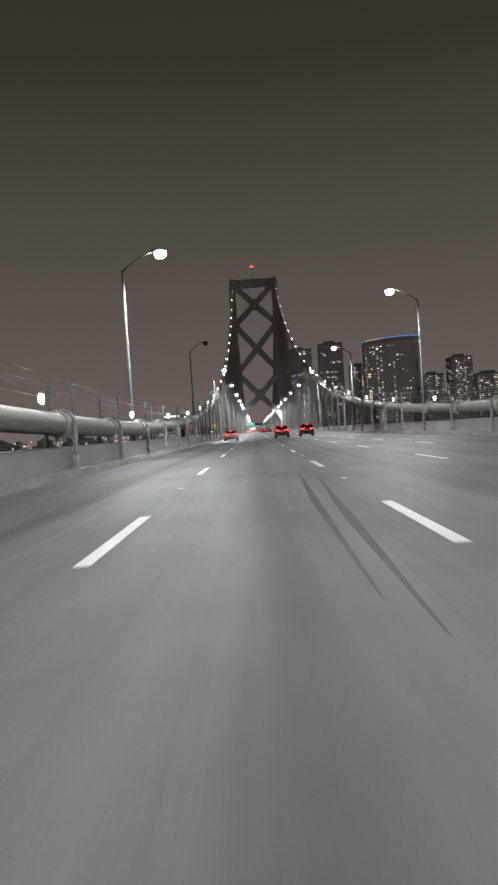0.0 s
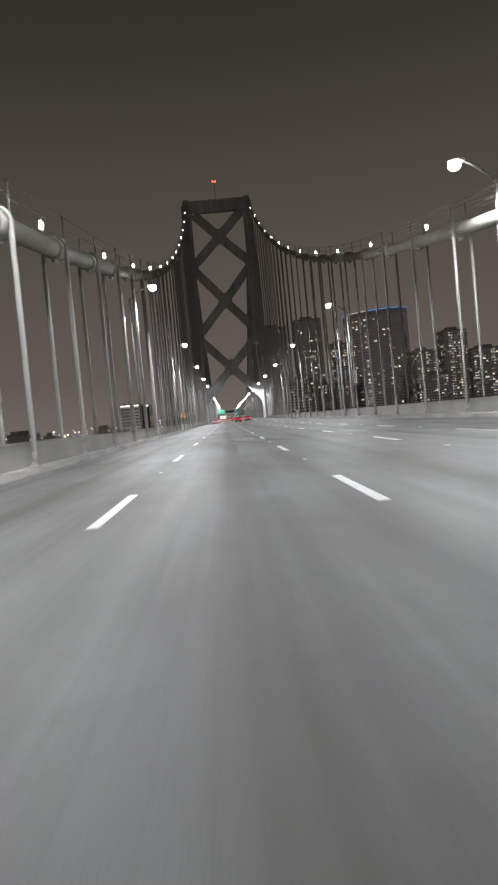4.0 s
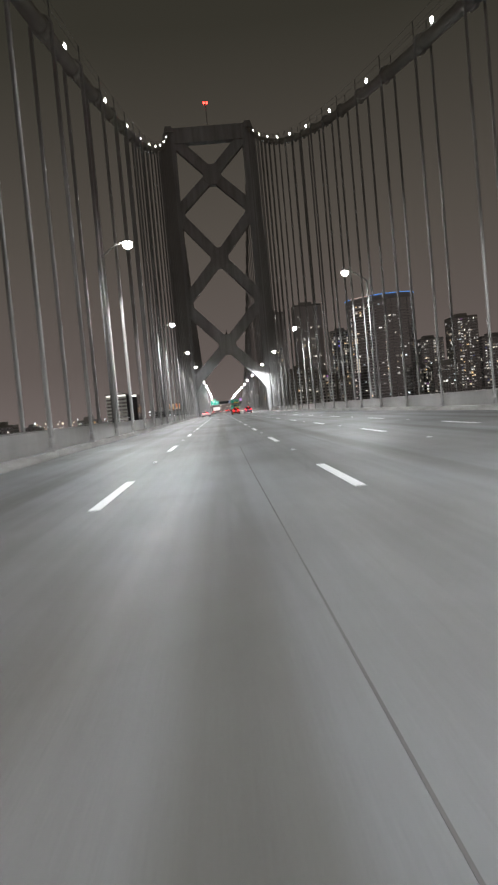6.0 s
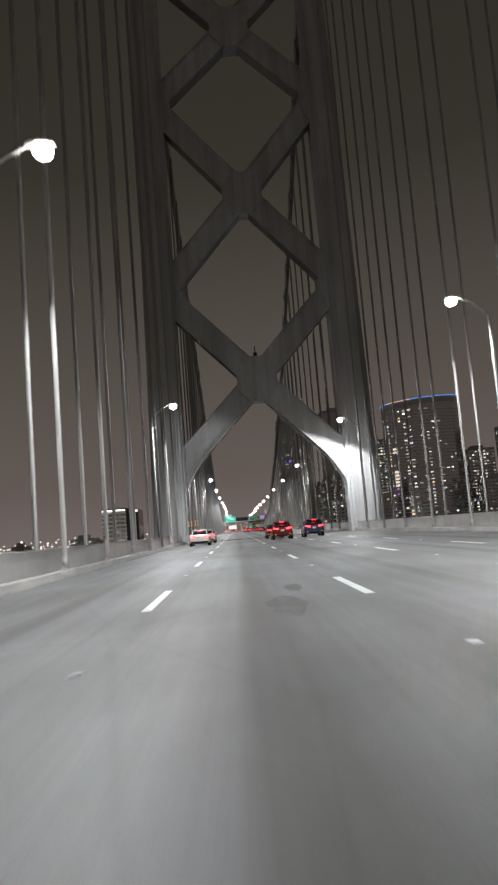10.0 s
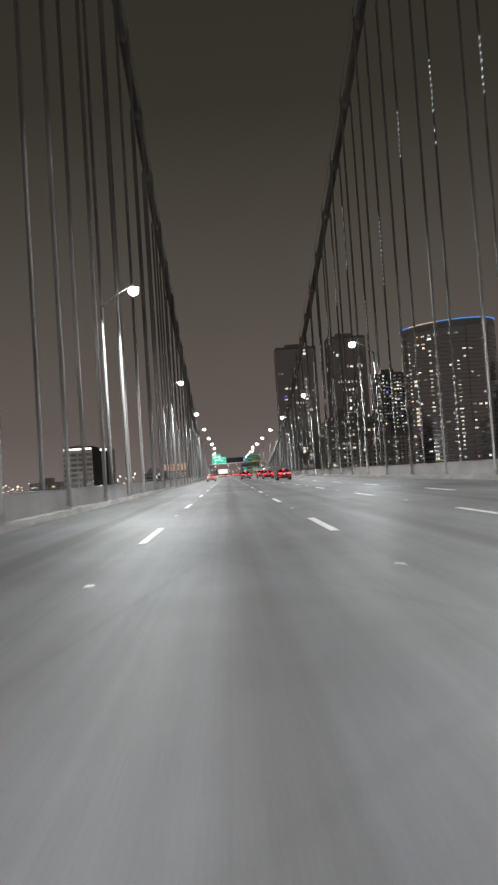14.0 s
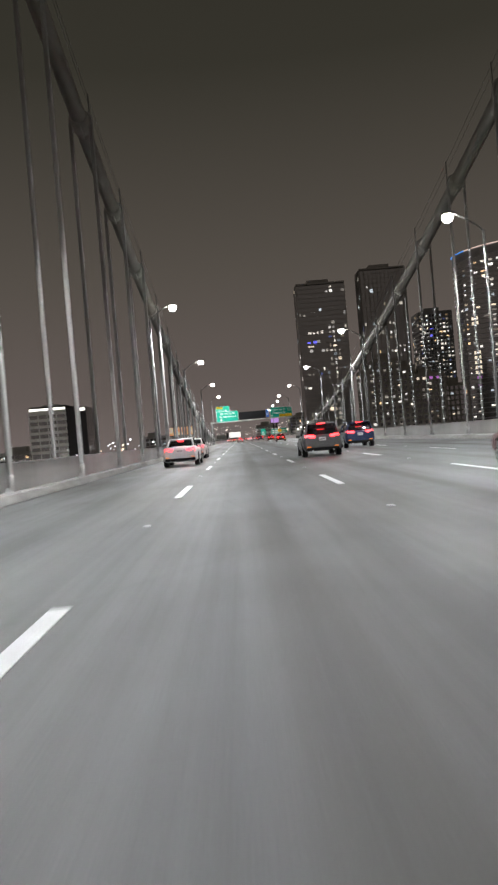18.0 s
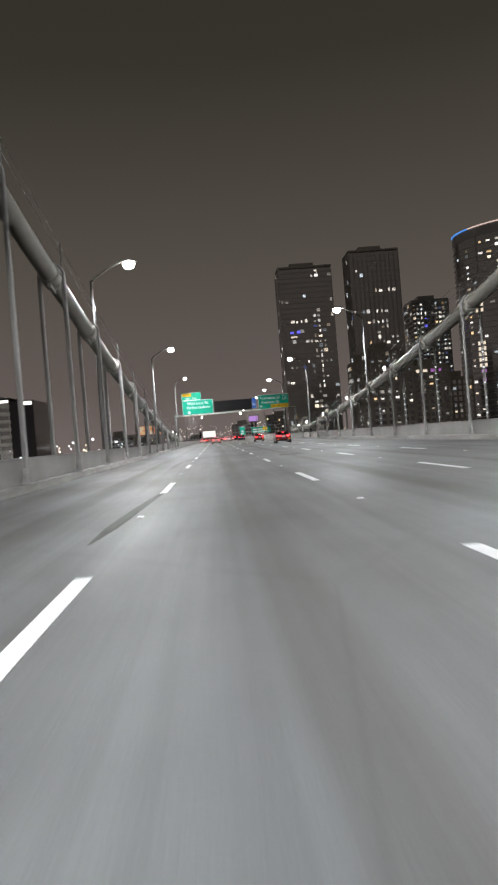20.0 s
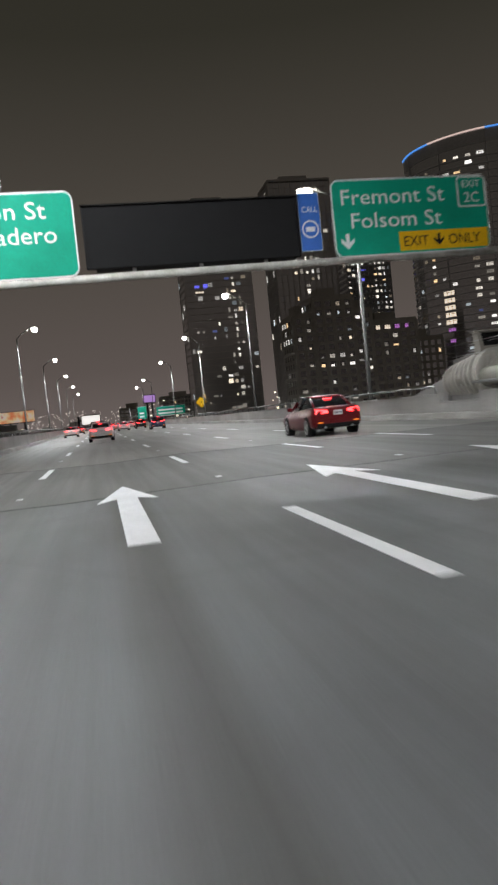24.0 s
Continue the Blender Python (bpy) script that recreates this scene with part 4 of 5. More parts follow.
KIND = {
    "sedan": dict(L=4.8, w=0.91,
                  body=[(0.0, 0.42, 0.62, 0.86, 0.76), (0.06, 0.30, 0.62, 0.96, 0.85), (0.35, 0.25, 0.62, 1.03, 0.90), (0.9, 0.22, 0.6, 1.02, 0.91), (1.6, 0.2, 0.58, 0.98, 0.92), (3.2, 0.2, 0.56, 0.94, 0.92), (4.0, 0.22, 0.55, 0.88, 0.90), (4.55, 0.26, 0.52, 0.78, 0.86), (4.8, 0.36, 0.5, 0.66, 0.70)],
                  cabin=[(0.45, 0.98, 1.01, 0.70, 0.66), (1.25, 0.96, 1.38, 0.80, 0.60), (1.7, 0.95, 1.45, 0.82, 0.61), (2.5, 0.94, 1.44, 0.82, 0.61), (3.0, 0.93, 1.28, 0.81, 0.62), (3.55, 0.90, 0.94, 0.76, 0.70)],
                  roof=[(1.22, 1.37, 1.395, 0.60, 0.56), (1.7, 1.44, 1.465, 0.615, 0.57), (2.5, 1.43, 1.455, 0.615, 0.57), (2.72, 1.36, 1.385, 0.61, 0.56)], lamp_z=0.86, plate_z=0.80),
    "suv": dict(L=4.6, w=0.93,
                body=[(0.0, 0.48, 0.7, 0.95, 0.80), (0.05, 0.36, 0.7, 1.02, 0.88), (0.25, 0.30, 0.7, 1.06, 0.92), (0.9, 0.27, 0.66, 1.05, 0.93), (1.6, 0.25, 0.64, 1.03, 0.93), (3.1, 0.25, 0.62, 1.0, 0.93), (3.9, 0.27, 0.6, 0.97, 0.91), (4.4, 0.3, 0.58, 0.88, 0.87), (4.6, 0.4, 0.56, 0.74, 0.74)],
                cabin=[(0.10, 1.02, 1.05, 0.80, 0.78), (0.38, 1.03, 1.56, 0.82, 0.66), (0.8, 1.03, 1.63, 0.84, 0.67), (2.4, 1.01, 1.62, 0.84, 0.67), (2.85, 1.0, 1.46, 0.83, 0.68), (3.5, 0.97, 1.02, 0.78, 0.72)],
                roof=[(0.22, 1.55, 1.59, 0.66, 0.6), (0.8, 1.62, 1.65, 0.675, 0.63), (2.4, 1.61, 1.64, 0.675, 0.63), (2.6, 1.53, 1.56, 0.67, 0.62)], lamp_z=0.98, plate_z=0.84),
}


def wheel_fill_tyre(bm):
    tube(bm, [(-0.11, 0, 0), (-0.09, 0, 0), (0.09, 0, 0), (0.11, 0, 0)], [0.27, 0.33, 0.33, 0.27], 20)


def wheel_fill_rim(bm):
    tube(bm, [(-0.118, 0, 0), (0.118, 0, 0)], 0.06, 10)
    for k in range(5):
        a = math.tau * k / 5
        for sx in (-0.114, 0.106):
            box_pts = [(0.0, 0.05), (0.0, -0.05), (0.23, -0.035), (0.23, 0.035)]
            prism(bm, [(math.cos(a) * u - math.sin(a) * v, math.sin(a) * u + math.cos(a) * v) for u, v in box_pts], 0.008, "x", sx)
    for sx in (-0.115, 0.105):
        for k in range(16):
            a, b = math.tau * k / 16, math.tau * (k + 1) / 16
            prism(bm, [(0.215 * math.cos(a), 0.215 * math.sin(a)), (0.255 * math.cos(a), 0.255 * math.sin(a)), (0.255 * math.cos(b), 0.255 * math.sin(b)), (0.215 * math.cos(b), 0.215 * math.sin(b))], 0.01, "x", sx)


TYRE_ME = mesh_of("tyre", built(wheel_fill_tyre), TYRE)
RIM_ME = mesh_of("rim", built(wheel_fill_rim), ALLOY)
PAINTS = {}


def car_paint(name, col, metal=0.1):
    if name not in PAINTS:
        PAINTS[name] = surface("glossy_paint_" + name, tuple(c * 0.9 for c in col), col, (1.5, 1.5, 1.5), (80, 80, 80), 0.28, metal, 0.01)
    return PAINTS[name]


TEMPLATES = {}


def car(kind, colour, rgb, x, y, label, braking=False):
    key = (kind, colour)
    if key in TEMPLATES:
        return copy_thing(TEMPLATES[key], pose(x, y, 0))
    k, paint = KIND[kind], car_paint(colour, rgb)
    c = thing("car", (x, y, 0), label, "car", "cars on the road")
    body = part("body", built(loft, k["body"], body_ring), paint, c)
    part("cabin_glass", built(loft, k["cabin"], cabin_ring), CARGLASS, c, "dark tinted car windows")
    part("roof", built(loft, k["roof"], lambda yy, a, b, w0, w1: [(-w0, yy, a), (-w0, yy, a + 0.012), (-w1, yy, b), (w1, yy, b), (w0, yy, a + 0.012), (w0, yy, a)]), paint, c)
    st = k["cabin"]
    for s in (-1, 1):
        for i, j in ((0, 1), (4, 5)):
            a, b = st[i], st[j]
            p0, p1 = (s * a[3], a[0], a[1] - 0.02) if i == 0 else (s * a[4], a[0], a[2]), (s * b[4], b[0], b[2]) if i == 0 else (s * b[3], b[0], b[1])
            part("pillar", built(tube, [p0, p1], 0.045, 6), paint, c)
        m = st[3][0] - 0.45
        part("pillar", built(tube, [(s * 0.83, m, st[2][1]), (s * 0.635, m - 0.1, st[2][2] - 0.03)], 0.035, 6), BLACK, c)
        mir = part("mirror", built(box, s * 0.93 - 0.1, s * 0.93 + 0.1, 3.02, 3.16, 0.95, 1.09), paint, c, "", 0.03)
        lz = k["lamp_z"]
        hw = st[0][3] if kind == "suv" else 0.84
        lamp_ = part("tail_light", built(lambda bm, s=s: hexa(bm, ((s * 0.36, -0.03, lz - 0.05), (s * 0.80, 0.02, lz - 0.08), (s * 0.86, 0.3, lz - 0.03), (s * 0.36, 0.06, lz - 0.04)), ((s * 0.38, -0.02, lz + 0.05), (s * 0.78, 0.05, lz + 0.09), (s * 0.84, 0.3, lz + 0.08), (s * 0.38, 0.06, lz + 0.05)))), TAIL, c, "glowing red tail light")
        part("reflector", built(box, s * 0.66 - 0.09, s * 0.66 + 0.09, -0.03, 0.08, 0.46, 0.50), AMBER_GLOW, c)
        part("exhaust_tip", built(tube, [(s * 0.5, -0.04, 0.3), (s * 0.5, 0.12, 0.3)], 0.04, 10), ALLOY, c)
    plate = part("number_plate", built(box, -0.16, 0.16, -0.035, -0.01, k["plate_z"] - 0.08, k["plate_z"] + 0.08), PLATE, c, "pale number plate with dark bars")
    for i in range(5):
        part("plate_bar", built(box, -0.125 + 0.055 * i, -0.095 + 0.055 * i, -0.039, -0.034, k["plate_z"] - 0.035, k["plate_z"] + 0.035), INK, plate)
    part("bumper", built(box, -0.78, 0.78, -0.02, 0.2, 0.28, 0.44), BLACK, c, "", 0.03)
    part("brake_light", built(box, -0.14, 0.14, st[1][0] - 0.24, st[1][0] - 0.14, st[1][2] - 0.07, st[1][2] - 0.045) if kind == "sedan" else built(box, -0.2, 0.2, 0.12, 0.2, 1.56, 1.59), TAIL, c)
    for wy in (0.92, k["L"] - 1.02):
        for s in (-1, 1):
            part("wheel_arch", built(tube, [(s * 0.70, wy, 0.33), (s * (k["w"] + 0.012), wy, 0.33)], 0.385, 20), BLACK, c)
            wh = part("wheel", TYRE_ME, None, c)
            wh.name = "tyre"
            wh.location = (s * (k["w"] - 0.075), wy, 0.33)
            part("rim", RIM_ME, None, wh)
    TEMPLATES[key] = c
    return c


RED, SILVER, DARK, WHITE_C, BLUE_C, GREY = (0.145, 0.003, 0.008), (0.78, 0.80, 0.83), (0.015, 0.017, 0.022), (0.72, 0.72, 0.72), (0.03, 0.05, 0.12), (0.14, 0.145, 0.15)
L_RED, L_SILVER, L_DARK = "glossy dark red sedan with lit tail lights", "silver saloon car with lit red tail lights", "dark saloon car with lit red tail lights"
L_WHITE, L_BLUE, L_GREY = "white car with lit red tail lights", "dark blue car with lit tail lights", "grey car with lit red tail lights"
# near the end of the bridge and on the approach beyond it
car("sedan", "red", RED, 8.0, 715.4, L_RED)
car("sedan", "silver", SILVER, -0.2, 746.0, L_SILVER)
car("sedan", "white", WHITE_C, -4.0, 790.0, L_WHITE)
car("suv", "blue", BLUE_C, 7.2, 787.0, L_BLUE)
car("suv", "dark", DARK, -0.4, 764.0, L_DARK)
car("sedan", "silver", SILVER, 3.6, 812.0, L_SILVER)
car("sedan", "white", WHITE_C, 3.4, 838.0, L_WHITE)
car("sedan", "grey", GREY, -0.3, 842.0, L_GREY)
car("suv", "dark", DARK, 7.1, 826.0, L_DARK)
car("sedan", "grey", GREY, -3.9, 826.0, L_GREY)
car("sedan", "silver", SILVER, 7.0, 866.0, L_SILVER)
car("suv", "white", WHITE_C, -0.3, 872.0, L_WHITE)
car("sedan", "dark", DARK, 3.6, 890.0, L_DARK)
car("sedan", "grey", GREY, -3.9, 905.0, L_GREY)
for kind, colour, rgb, x, y, lab in (("sedan", "silver", SILVER, -3.8, 936.0, L_SILVER), ("sedan", "grey", GREY, 3.6, 948.0, L_GREY), ("suv", "dark", DARK, 7.0, 930.0, L_DARK), ("sedan", "white", WHITE_C, -0.2, 962.0, L_WHITE), ("suv", "white", WHITE_C, 7.2, 985.0, L_WHITE), ("sedan", "grey", GREY, -3.8, 990.0, L_GREY), ("sedan", "dark", DARK, 3.5, 1020.0, L_DARK), ("sedan", "silver", SILVER, -0.2, 1040.0, L_SILVER)):
    car(kind, colour, rgb, x, y, lab)
# midspan
car("sedan", "silver", SILVER, -3.4, 100.0, L_SILVER)
car("suv", "dark", DARK, 6.9, 100.0, L_DARK)
car("suv", "red", RED, 3.5, 99.0, "dark red hatchback with lit tail lights")
# by the tower
car("sedan", "white", WHITE_C, -3.6, 354.5, L_WHITE)
car("suv", "red", RED, 3.9, 355.0, "dark red hatchback with lit tail lights")
car("suv", "blue", BLUE_C, 7.0, 357.0, L_BLUE)
car("sedan", "silver", SILVER, -3.5, 368.0, L_SILVER)
car("sedan", "dark", DARK, 3.8, 366.5, L_DARK)
# side span
car("sedan", "red", RED, 7.0, 532.0, L_RED)
car("sedan", "red", RED, 7.2, 498.5, L_RED)
car("sedan", "red", RED, 7.7, 663.0, L_RED)
car("sedan", "silver", SILVER, -3.5, 556.0, L_SILVER)
car("suv", "grey", GREY, 3.6, 553.0, L_GREY)
car("suv", "blue", BLUE_C, 7.2, 564.0, L_BLUE)
car("sedan", "white", WHITE_C, -3.7, 569.0, L_WHITE)

# ---- roadside things past the bridge ----
diamond = thing("warning_sign", (15.0, 801, 0), "yellow diamond warning sign on a steel post", "road sign")
part("post", built(tube, [(0, 0.05, 0.2), (0, 0.05, 3.0)], 0.05, 8), GALV, diamond)
part("plate", built(prism, [(0, 2.25), (0.88, 3.13), (0, 4.01), (-0.88, 3.13)], 0.03, "y", 0), YELLOW, diamond)
part("symbol", built(box, -0.05, 0.05, -0.008, -0.004, 2.95, 3.35), BLACK, diamond)

far_gantry = thing("sign_gantry", (0, 905, 0), "distant green overhead signs on a gantry", "sign gantry")
for x in (8.6, 27.0):
    part("column", built(tube, [(x, 0.3, -1), (x, 0.3, 5.4)], 0.2, 8), GALV, far_gantry)
part("chord", built(tube, [(8.6, 0.3, 2.9), (27, 0.3, 2.9)], 0.15, 8), GALV, far_gantry)
for x0, x1, z0, z1 in ((10.8, 13.3, 1.8, 5.4), (16.2, 24.4, 2.2, 4.9)):
    q = part("panel", built(box, x0, x1, 0, 0.08, z0, z1), GREEN, far_gantry)
    part("border", built(lambda bm: (box(bm, x0, x1, -0.01, 0, z1 - 0.1, z1), box(bm, x0, x1, -0.01, 0, z0, z0 + 0.1))), WHITE, q)
    for r in range(2):
        part("lettering_bar", built(box, x0 + 0.5, x1 - 0.7, -0.012, -0.004, z0 + 0.5 + 0.95 * r, z0 + 0.95 + 0.95 * r), WHITE, q)
SCREEN_P, SCREEN_W = glow("billboard_purple", (0.62, 0.35, 0.85), 0.7), glow("panel_white", (1.0, 0.97, 0.92), 1.1)


def poster(name):
    m, nt, b = nodes_of(name)
    c = ramp_of(nt, noise_tex(nt, (0.12, 0.12, 0.12), 3.0), [(0.35, (0.75, 0.16, 0.06)), (0.5, (0.9, 0.55, 0.28)), (0.62, (0.85, 0.72, 0.6)), (0.75, (0.35, 0.06, 0.05))])
    nt.links.new(c, b.inputs["Base Color"])
    # light on the poster is put in as emission of its own colours
    nt.links.new(c, b.inputs["Emission Color"])
    b.inputs["Emission Strength"].default_value = 0.55
    return m


def billboard(x0, x1, y, z0, z1, mat, label, posts=None):
    t = thing("billboard", (0, y, 0), label, "billboard", "billboards")
    for x in posts or (x0 + (x1 - x0) * 0.3, x0 + (x1 - x0) * 0.7):
        part("post", built(tube, [(x, 0.8, -46), (x, 0.8, z0 if posts is None else z1)], 0.5, 8), BLACK, t)
    part("frame", built(box, x0 - 0.4, x1 + 0.4, 0, 1.2, z0 - 0.4, z1 + 0.4), BLACK, t)
    part("picture", built(box, x0, x1, -0.06, -0.01, z0, z1), mat, t)
    part("catwalk", built(box, x0, x1, -1.2, 0, z0 - 0.8, z0 - 0.6), BLACK, t)
    return t


billboard(-74, -48, 1280, 10.0, 18.2, poster("glowing_orange_poster"), "orange and cream advertising billboard with a self-glowing picture")
billboard(25, 31.4, 1105, 11.4, 15.2, SCREEN_P, "glowing purple electronic billboard")
white_panel = billboard(-7.2, 0.2, 1010, 2.3, 5.8, SCREEN_W, "bright white lit panel on an arm far along the road", (-8.6,))
part("arm", built(box, -8.6, -7.0, 0.5, 1.1, 3.6, 4.4), BLACK, white_panel)

# ---- city ----
FACADES = [surface("facade_concrete", (0.52, 0.51, 0.49), (0.66, 0.64, 0.62), (0.05, 0.05, 0.03), (1.5, 1.5, 1.5), 0.7, 0.0, 0.0),
           surface("facade_dark_metal", (0.40, 0.405, 0.41), (0.54, 0.545, 0.55), (0.05, 0.05, 0.03), (1.5, 1.5, 1.5), 0.5, 0.3, 0.0),
           surface("facade_brown_stone", (0.42, 0.405, 0.37), (0.56, 0.54, 0.50), (0.05, 0.05, 0.03), (1.5, 1.5, 1.5), 0.75, 0.0, 0.0)]
BASE_Z = -46.0


def pane_mesh(mat):
    """Three leaves under a transom in one slab: the dark bars between them share its edges."""
    xs, zs = (-0.5, -0.2, -0.155, 0.16, 0.205, 0.5), (0.0, 0.66, 0.74, 1.0)
    bm = bmesh.new()
    front = [[bm.verts.new((x, -0.06, z)) for x in xs] for z in zs]
    back = [bm.verts.new((x, 0.0, z)) for x, z in ((-0.5, 0), (0.5, 0), (0.5, 1), (-0.5, 1))]
    for j in range(3):
        for i in range(5):
            f = bm.faces.new((front[j][i], front[j][i + 1], front[j + 1][i + 1], front[j + 1][i]))
            f.material_index = 1 if i % 2 or j == 1 else 0
    rim = (front[0], [r[-1] for r in front], front[3][::-1], [r[0] for r in front][::-1])
    for k, edge in enumerate(rim):
        bm.faces.new((*edge[::-1], back[k], back[(k + 1) % 4])).material_index = 1
    bm.faces.new(back[::-1]).material_index = 1
    me = mesh_of("lit_window", bm, mat)
    me.materials.append(BLACK)
    return me


PANE = pane_mesh(LIT)
crng = random.Random(11)


def lit_pane(parent, x, y, z, w, h, turn=0.0):
    o = part("lit_window", PANE, None, parent)
    o.matrix_basis = pose(x, y, z, 0, 0, turn) @ Matrix.Diagonal((w, 1, h, 1))


def high_rise(x0, x1, y0, depth, top, floor, bay, share, mat, label, bands=0.9, piers=0.5, columns=0, low=0.0, fade=1.0, far=False, glass=None, ribs=True):
    """A block of glass with proud floor bands and piers, and some panes lit."""
    b = thing("apartment_building", ((x0 + x1) / 2, y0, BASE_Z), label, "building", "city buildings")
    hx = (x1 - x0) / 2
    H = top - BASE_Z
    part("glazing", built(box, -hx, hx, 0, depth, 0, H - 1.0), glass or DARKGLASS, b)
    nf = int((top - low) / floor)
    nb = max(2, int((x1 - x0) / bay))
    ns = max(2, int(depth / bay))
    bw, bs = (x1 - x0) / nb, depth / ns

    def band_fill(bm):
        for f in range(nf + 1):
            z = H - f * floor
            box(bm, -hx - 0.35, hx + 0.35, -0.35, depth + 0.35, z - bands, z)
    if far:
        tagged(part("facade_banding", built(band_fill), mat, b), kind="stuff")
    else:
        band_me = mesh_of("floor_band", built(box, -hx - 0.35, hx + 0.35, -0.35, depth + 0.35, -bands, 0), mat)
        for f in range(nf + 1):
            part("floor_band", band_me, None, b).location = (0, 0, H - f * floor)

    def pier_fill(bm):
        for i in range(nb + 1):
            x = -hx + i * bw
            box(bm, x - piers / 2, x + piers / 2, -0.28, 0.0, 0, H - 0.4)
        for i in range(ns + 1):
            y = i * bs
            for sx in (-1, 1):
                box(bm, sx * hx - (0.28 if sx < 0 else 0), sx * hx + (0.28 if sx > 0 else 0), y - piers / 2, y + piers / 2, 0, H - 0.4)
    if far:
        tagged(part("facade_ribbing", built(pier_fill), mat, b), kind="stuff")
    else:
        front_me = mesh_of("pier", built(box, -piers / 2, piers / 2, -0.28, 0, 0, H - 0.4), mat)
        side_me = mesh_of("pier", built(box, -0.28, 0, -piers / 2, piers / 2, 0, H - 0.4), mat)
        for i in range(nb + 1) if ribs else (0, nb):
            part("pier", front_me, None, b).location = (-hx + i * bw, 0, 0)
        for i in range(ns + 1) if ribs else (0, ns):
            part("pier", side_me, None, b).location = (-hx, i * bs, 0)
    part("roof", built(lambda bm: (box(bm, -hx - 0.2, hx + 0.2, -0.2, depth + 0.2, H, H + 0.9), box(bm, -hx * 0.5, hx * 0.4, depth * 0.3, depth * 0.7, H + 0.9, H + 4.5))), mat, b)
    hot = set(crng.sample(range(nb), min(columns, nb)))
    for f in range(nf):
        z = H - (f + 1) * floor + 0.08
        dim = 1.0 if f > nf * 0.3 else fade
        i = 0
        while i < nb:
            p = share * dim * (4.5 if i in hot else 0.75)
            if crng.random() < p:
                run = 2 if crng.random() < 0.3 and i + 1 < nb else 1
                for r in range(run):
                    wfrac = crng.choice((0.85, 0.6, 0.42, 0.3))
                    lit_pane(b, -hx + (i + r + 0.5) * bw + crng.uniform(-0.2, 0.2), -0.03, z, (bw - piers) * wfrac, (floor - bands) * crng.choice((0.75, 0.6, 0.42)) - 0.1)
                i += run
            else:
                i += 1
        for i in range(ns):
            if crng.random() < share * dim * 0.7:
                lit_pane(b, -hx - 0.03, (i + 0.5) * bs, z, (bs - piers) * 0.9, floor - bands - 0.1, 270)
    return b


# unseen fill lamp, added to lift the fronts of the brown blocks
street = bpy.data.lights.new("city_fill_light", "SPOT")
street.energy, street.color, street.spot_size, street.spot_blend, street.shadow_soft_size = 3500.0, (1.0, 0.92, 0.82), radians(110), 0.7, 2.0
new("city_fill_light", street).matrix_world = look((84, 880, -30), (100, 965, 10))
# second unseen fill lamp, added to bring out the lower balcony bands
street = bpy.data.lights.new("city_fill_light", "SPOT")
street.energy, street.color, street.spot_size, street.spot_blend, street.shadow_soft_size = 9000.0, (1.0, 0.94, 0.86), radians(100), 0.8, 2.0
new("city_fill_light", street).matrix_world = look((68, 1025, -34), (70, 1090, 2))
T_DARK = "dark high-rise apartment tower with scattered lit windows"
TOWER_A = high_rise(52.4, 89.5, 1090, 24, 115, 3.5, 2.9, 0.15, FACADES[0], "dark glass high-rise with pale balcony bands and scattered lit windows", bands=0.42, piers=0.3, columns=2, fade=0.45, ribs=False, glass=DIMGLASS)
high_rise(99, 132.6, 1072, 22, 119, 3.5, 2.9, 0.12, FACADES[0], "tall ribbed stone tower with a few lit windows", bands=0.22, piers=0.6, columns=2, fade=0.45, glass=DIMGLASS)
TOWER_D = high_rise(145, 171, 1092, 22, 86, 3.2, 2.4, 0.24, SPANDREL, "dark tower with many small white lit windows", bands=1.1, piers=0.7, columns=4)
BROWN = "brown stone apartment block with square warm lit windows"
high_rise(76, 83.5, 965, 18, 35, 3.3, 3.6, 0.26, FACADES[2], BROWN, bands=1.3, piers=1.6, glass=BAYGLASS)
high_rise(83.9, 99.6, 964, 20, 41, 3.3, 3.9, 0.30, FACADES[2], BROWN, bands=1.3, piers=1.6, glass=BAYGLASS)
high_rise(100, 107, 965, 18, 35.5, 3.3, 3.5, 0.30, FACADES[2], BROWN, bands=1.3, piers=1.5, glass=BAYGLASS)
BLOCK_E = high_rise(107.4, 126, 966, 26, 30.5, 3.3, 3.7, 0.28, FACADES[2], BROWN, bands=1.3, piers=1.5, glass=BAYGLASS)
high_rise(131, 146, 985, 18, 24, 3.2, 2.8, 0.16, FACADES[2], "low brown apartment block between the towers", bands=1.0, piers=1.0)
high_rise(236, 262, 1020, 28, 62, 3.2, 2.7, 0.2, FACADES[1], T_DARK, columns=3)
high_rise(268, 296, 1000, 28, 82, 3.2, 2.7, 0.2, FACADES[0], T_DARK, columns=3)
high_rise(303, 345, 1010, 28, 58, 3.3, 3.0, 0.2, FACADES[1], T_DARK, columns=3)
high_rise(352, 400, 1000, 28, 66, 3.3, 3.2, 0.17, FACADES[2], T_DARK, columns=3)
high_rise(410, 470, 1020, 28, 50, 3.3, 3.4, 0.15, FACADES[0], T_DARK, columns=2)
high_rise(232, 262, 965, 20, 30, 3.2, 3.0, 0.17, FACADES[0], "mid-rise apartment block with lit windows", columns=2)
high_rise(178, 200, 1300, 26, 60, 3.2, 2.8, 0.2, FACADES[0], T_DARK, columns=2)
high_rise(18, 40, 1320, 26, 13, 3.4, 3.0, 0.16, FACADES[2], "distant low block with lit windows")
high_rise(60, 96, 1400, 30, 22, 3.4, 3.4, 0.14, FACADES[0], "distant low block with lit windows")


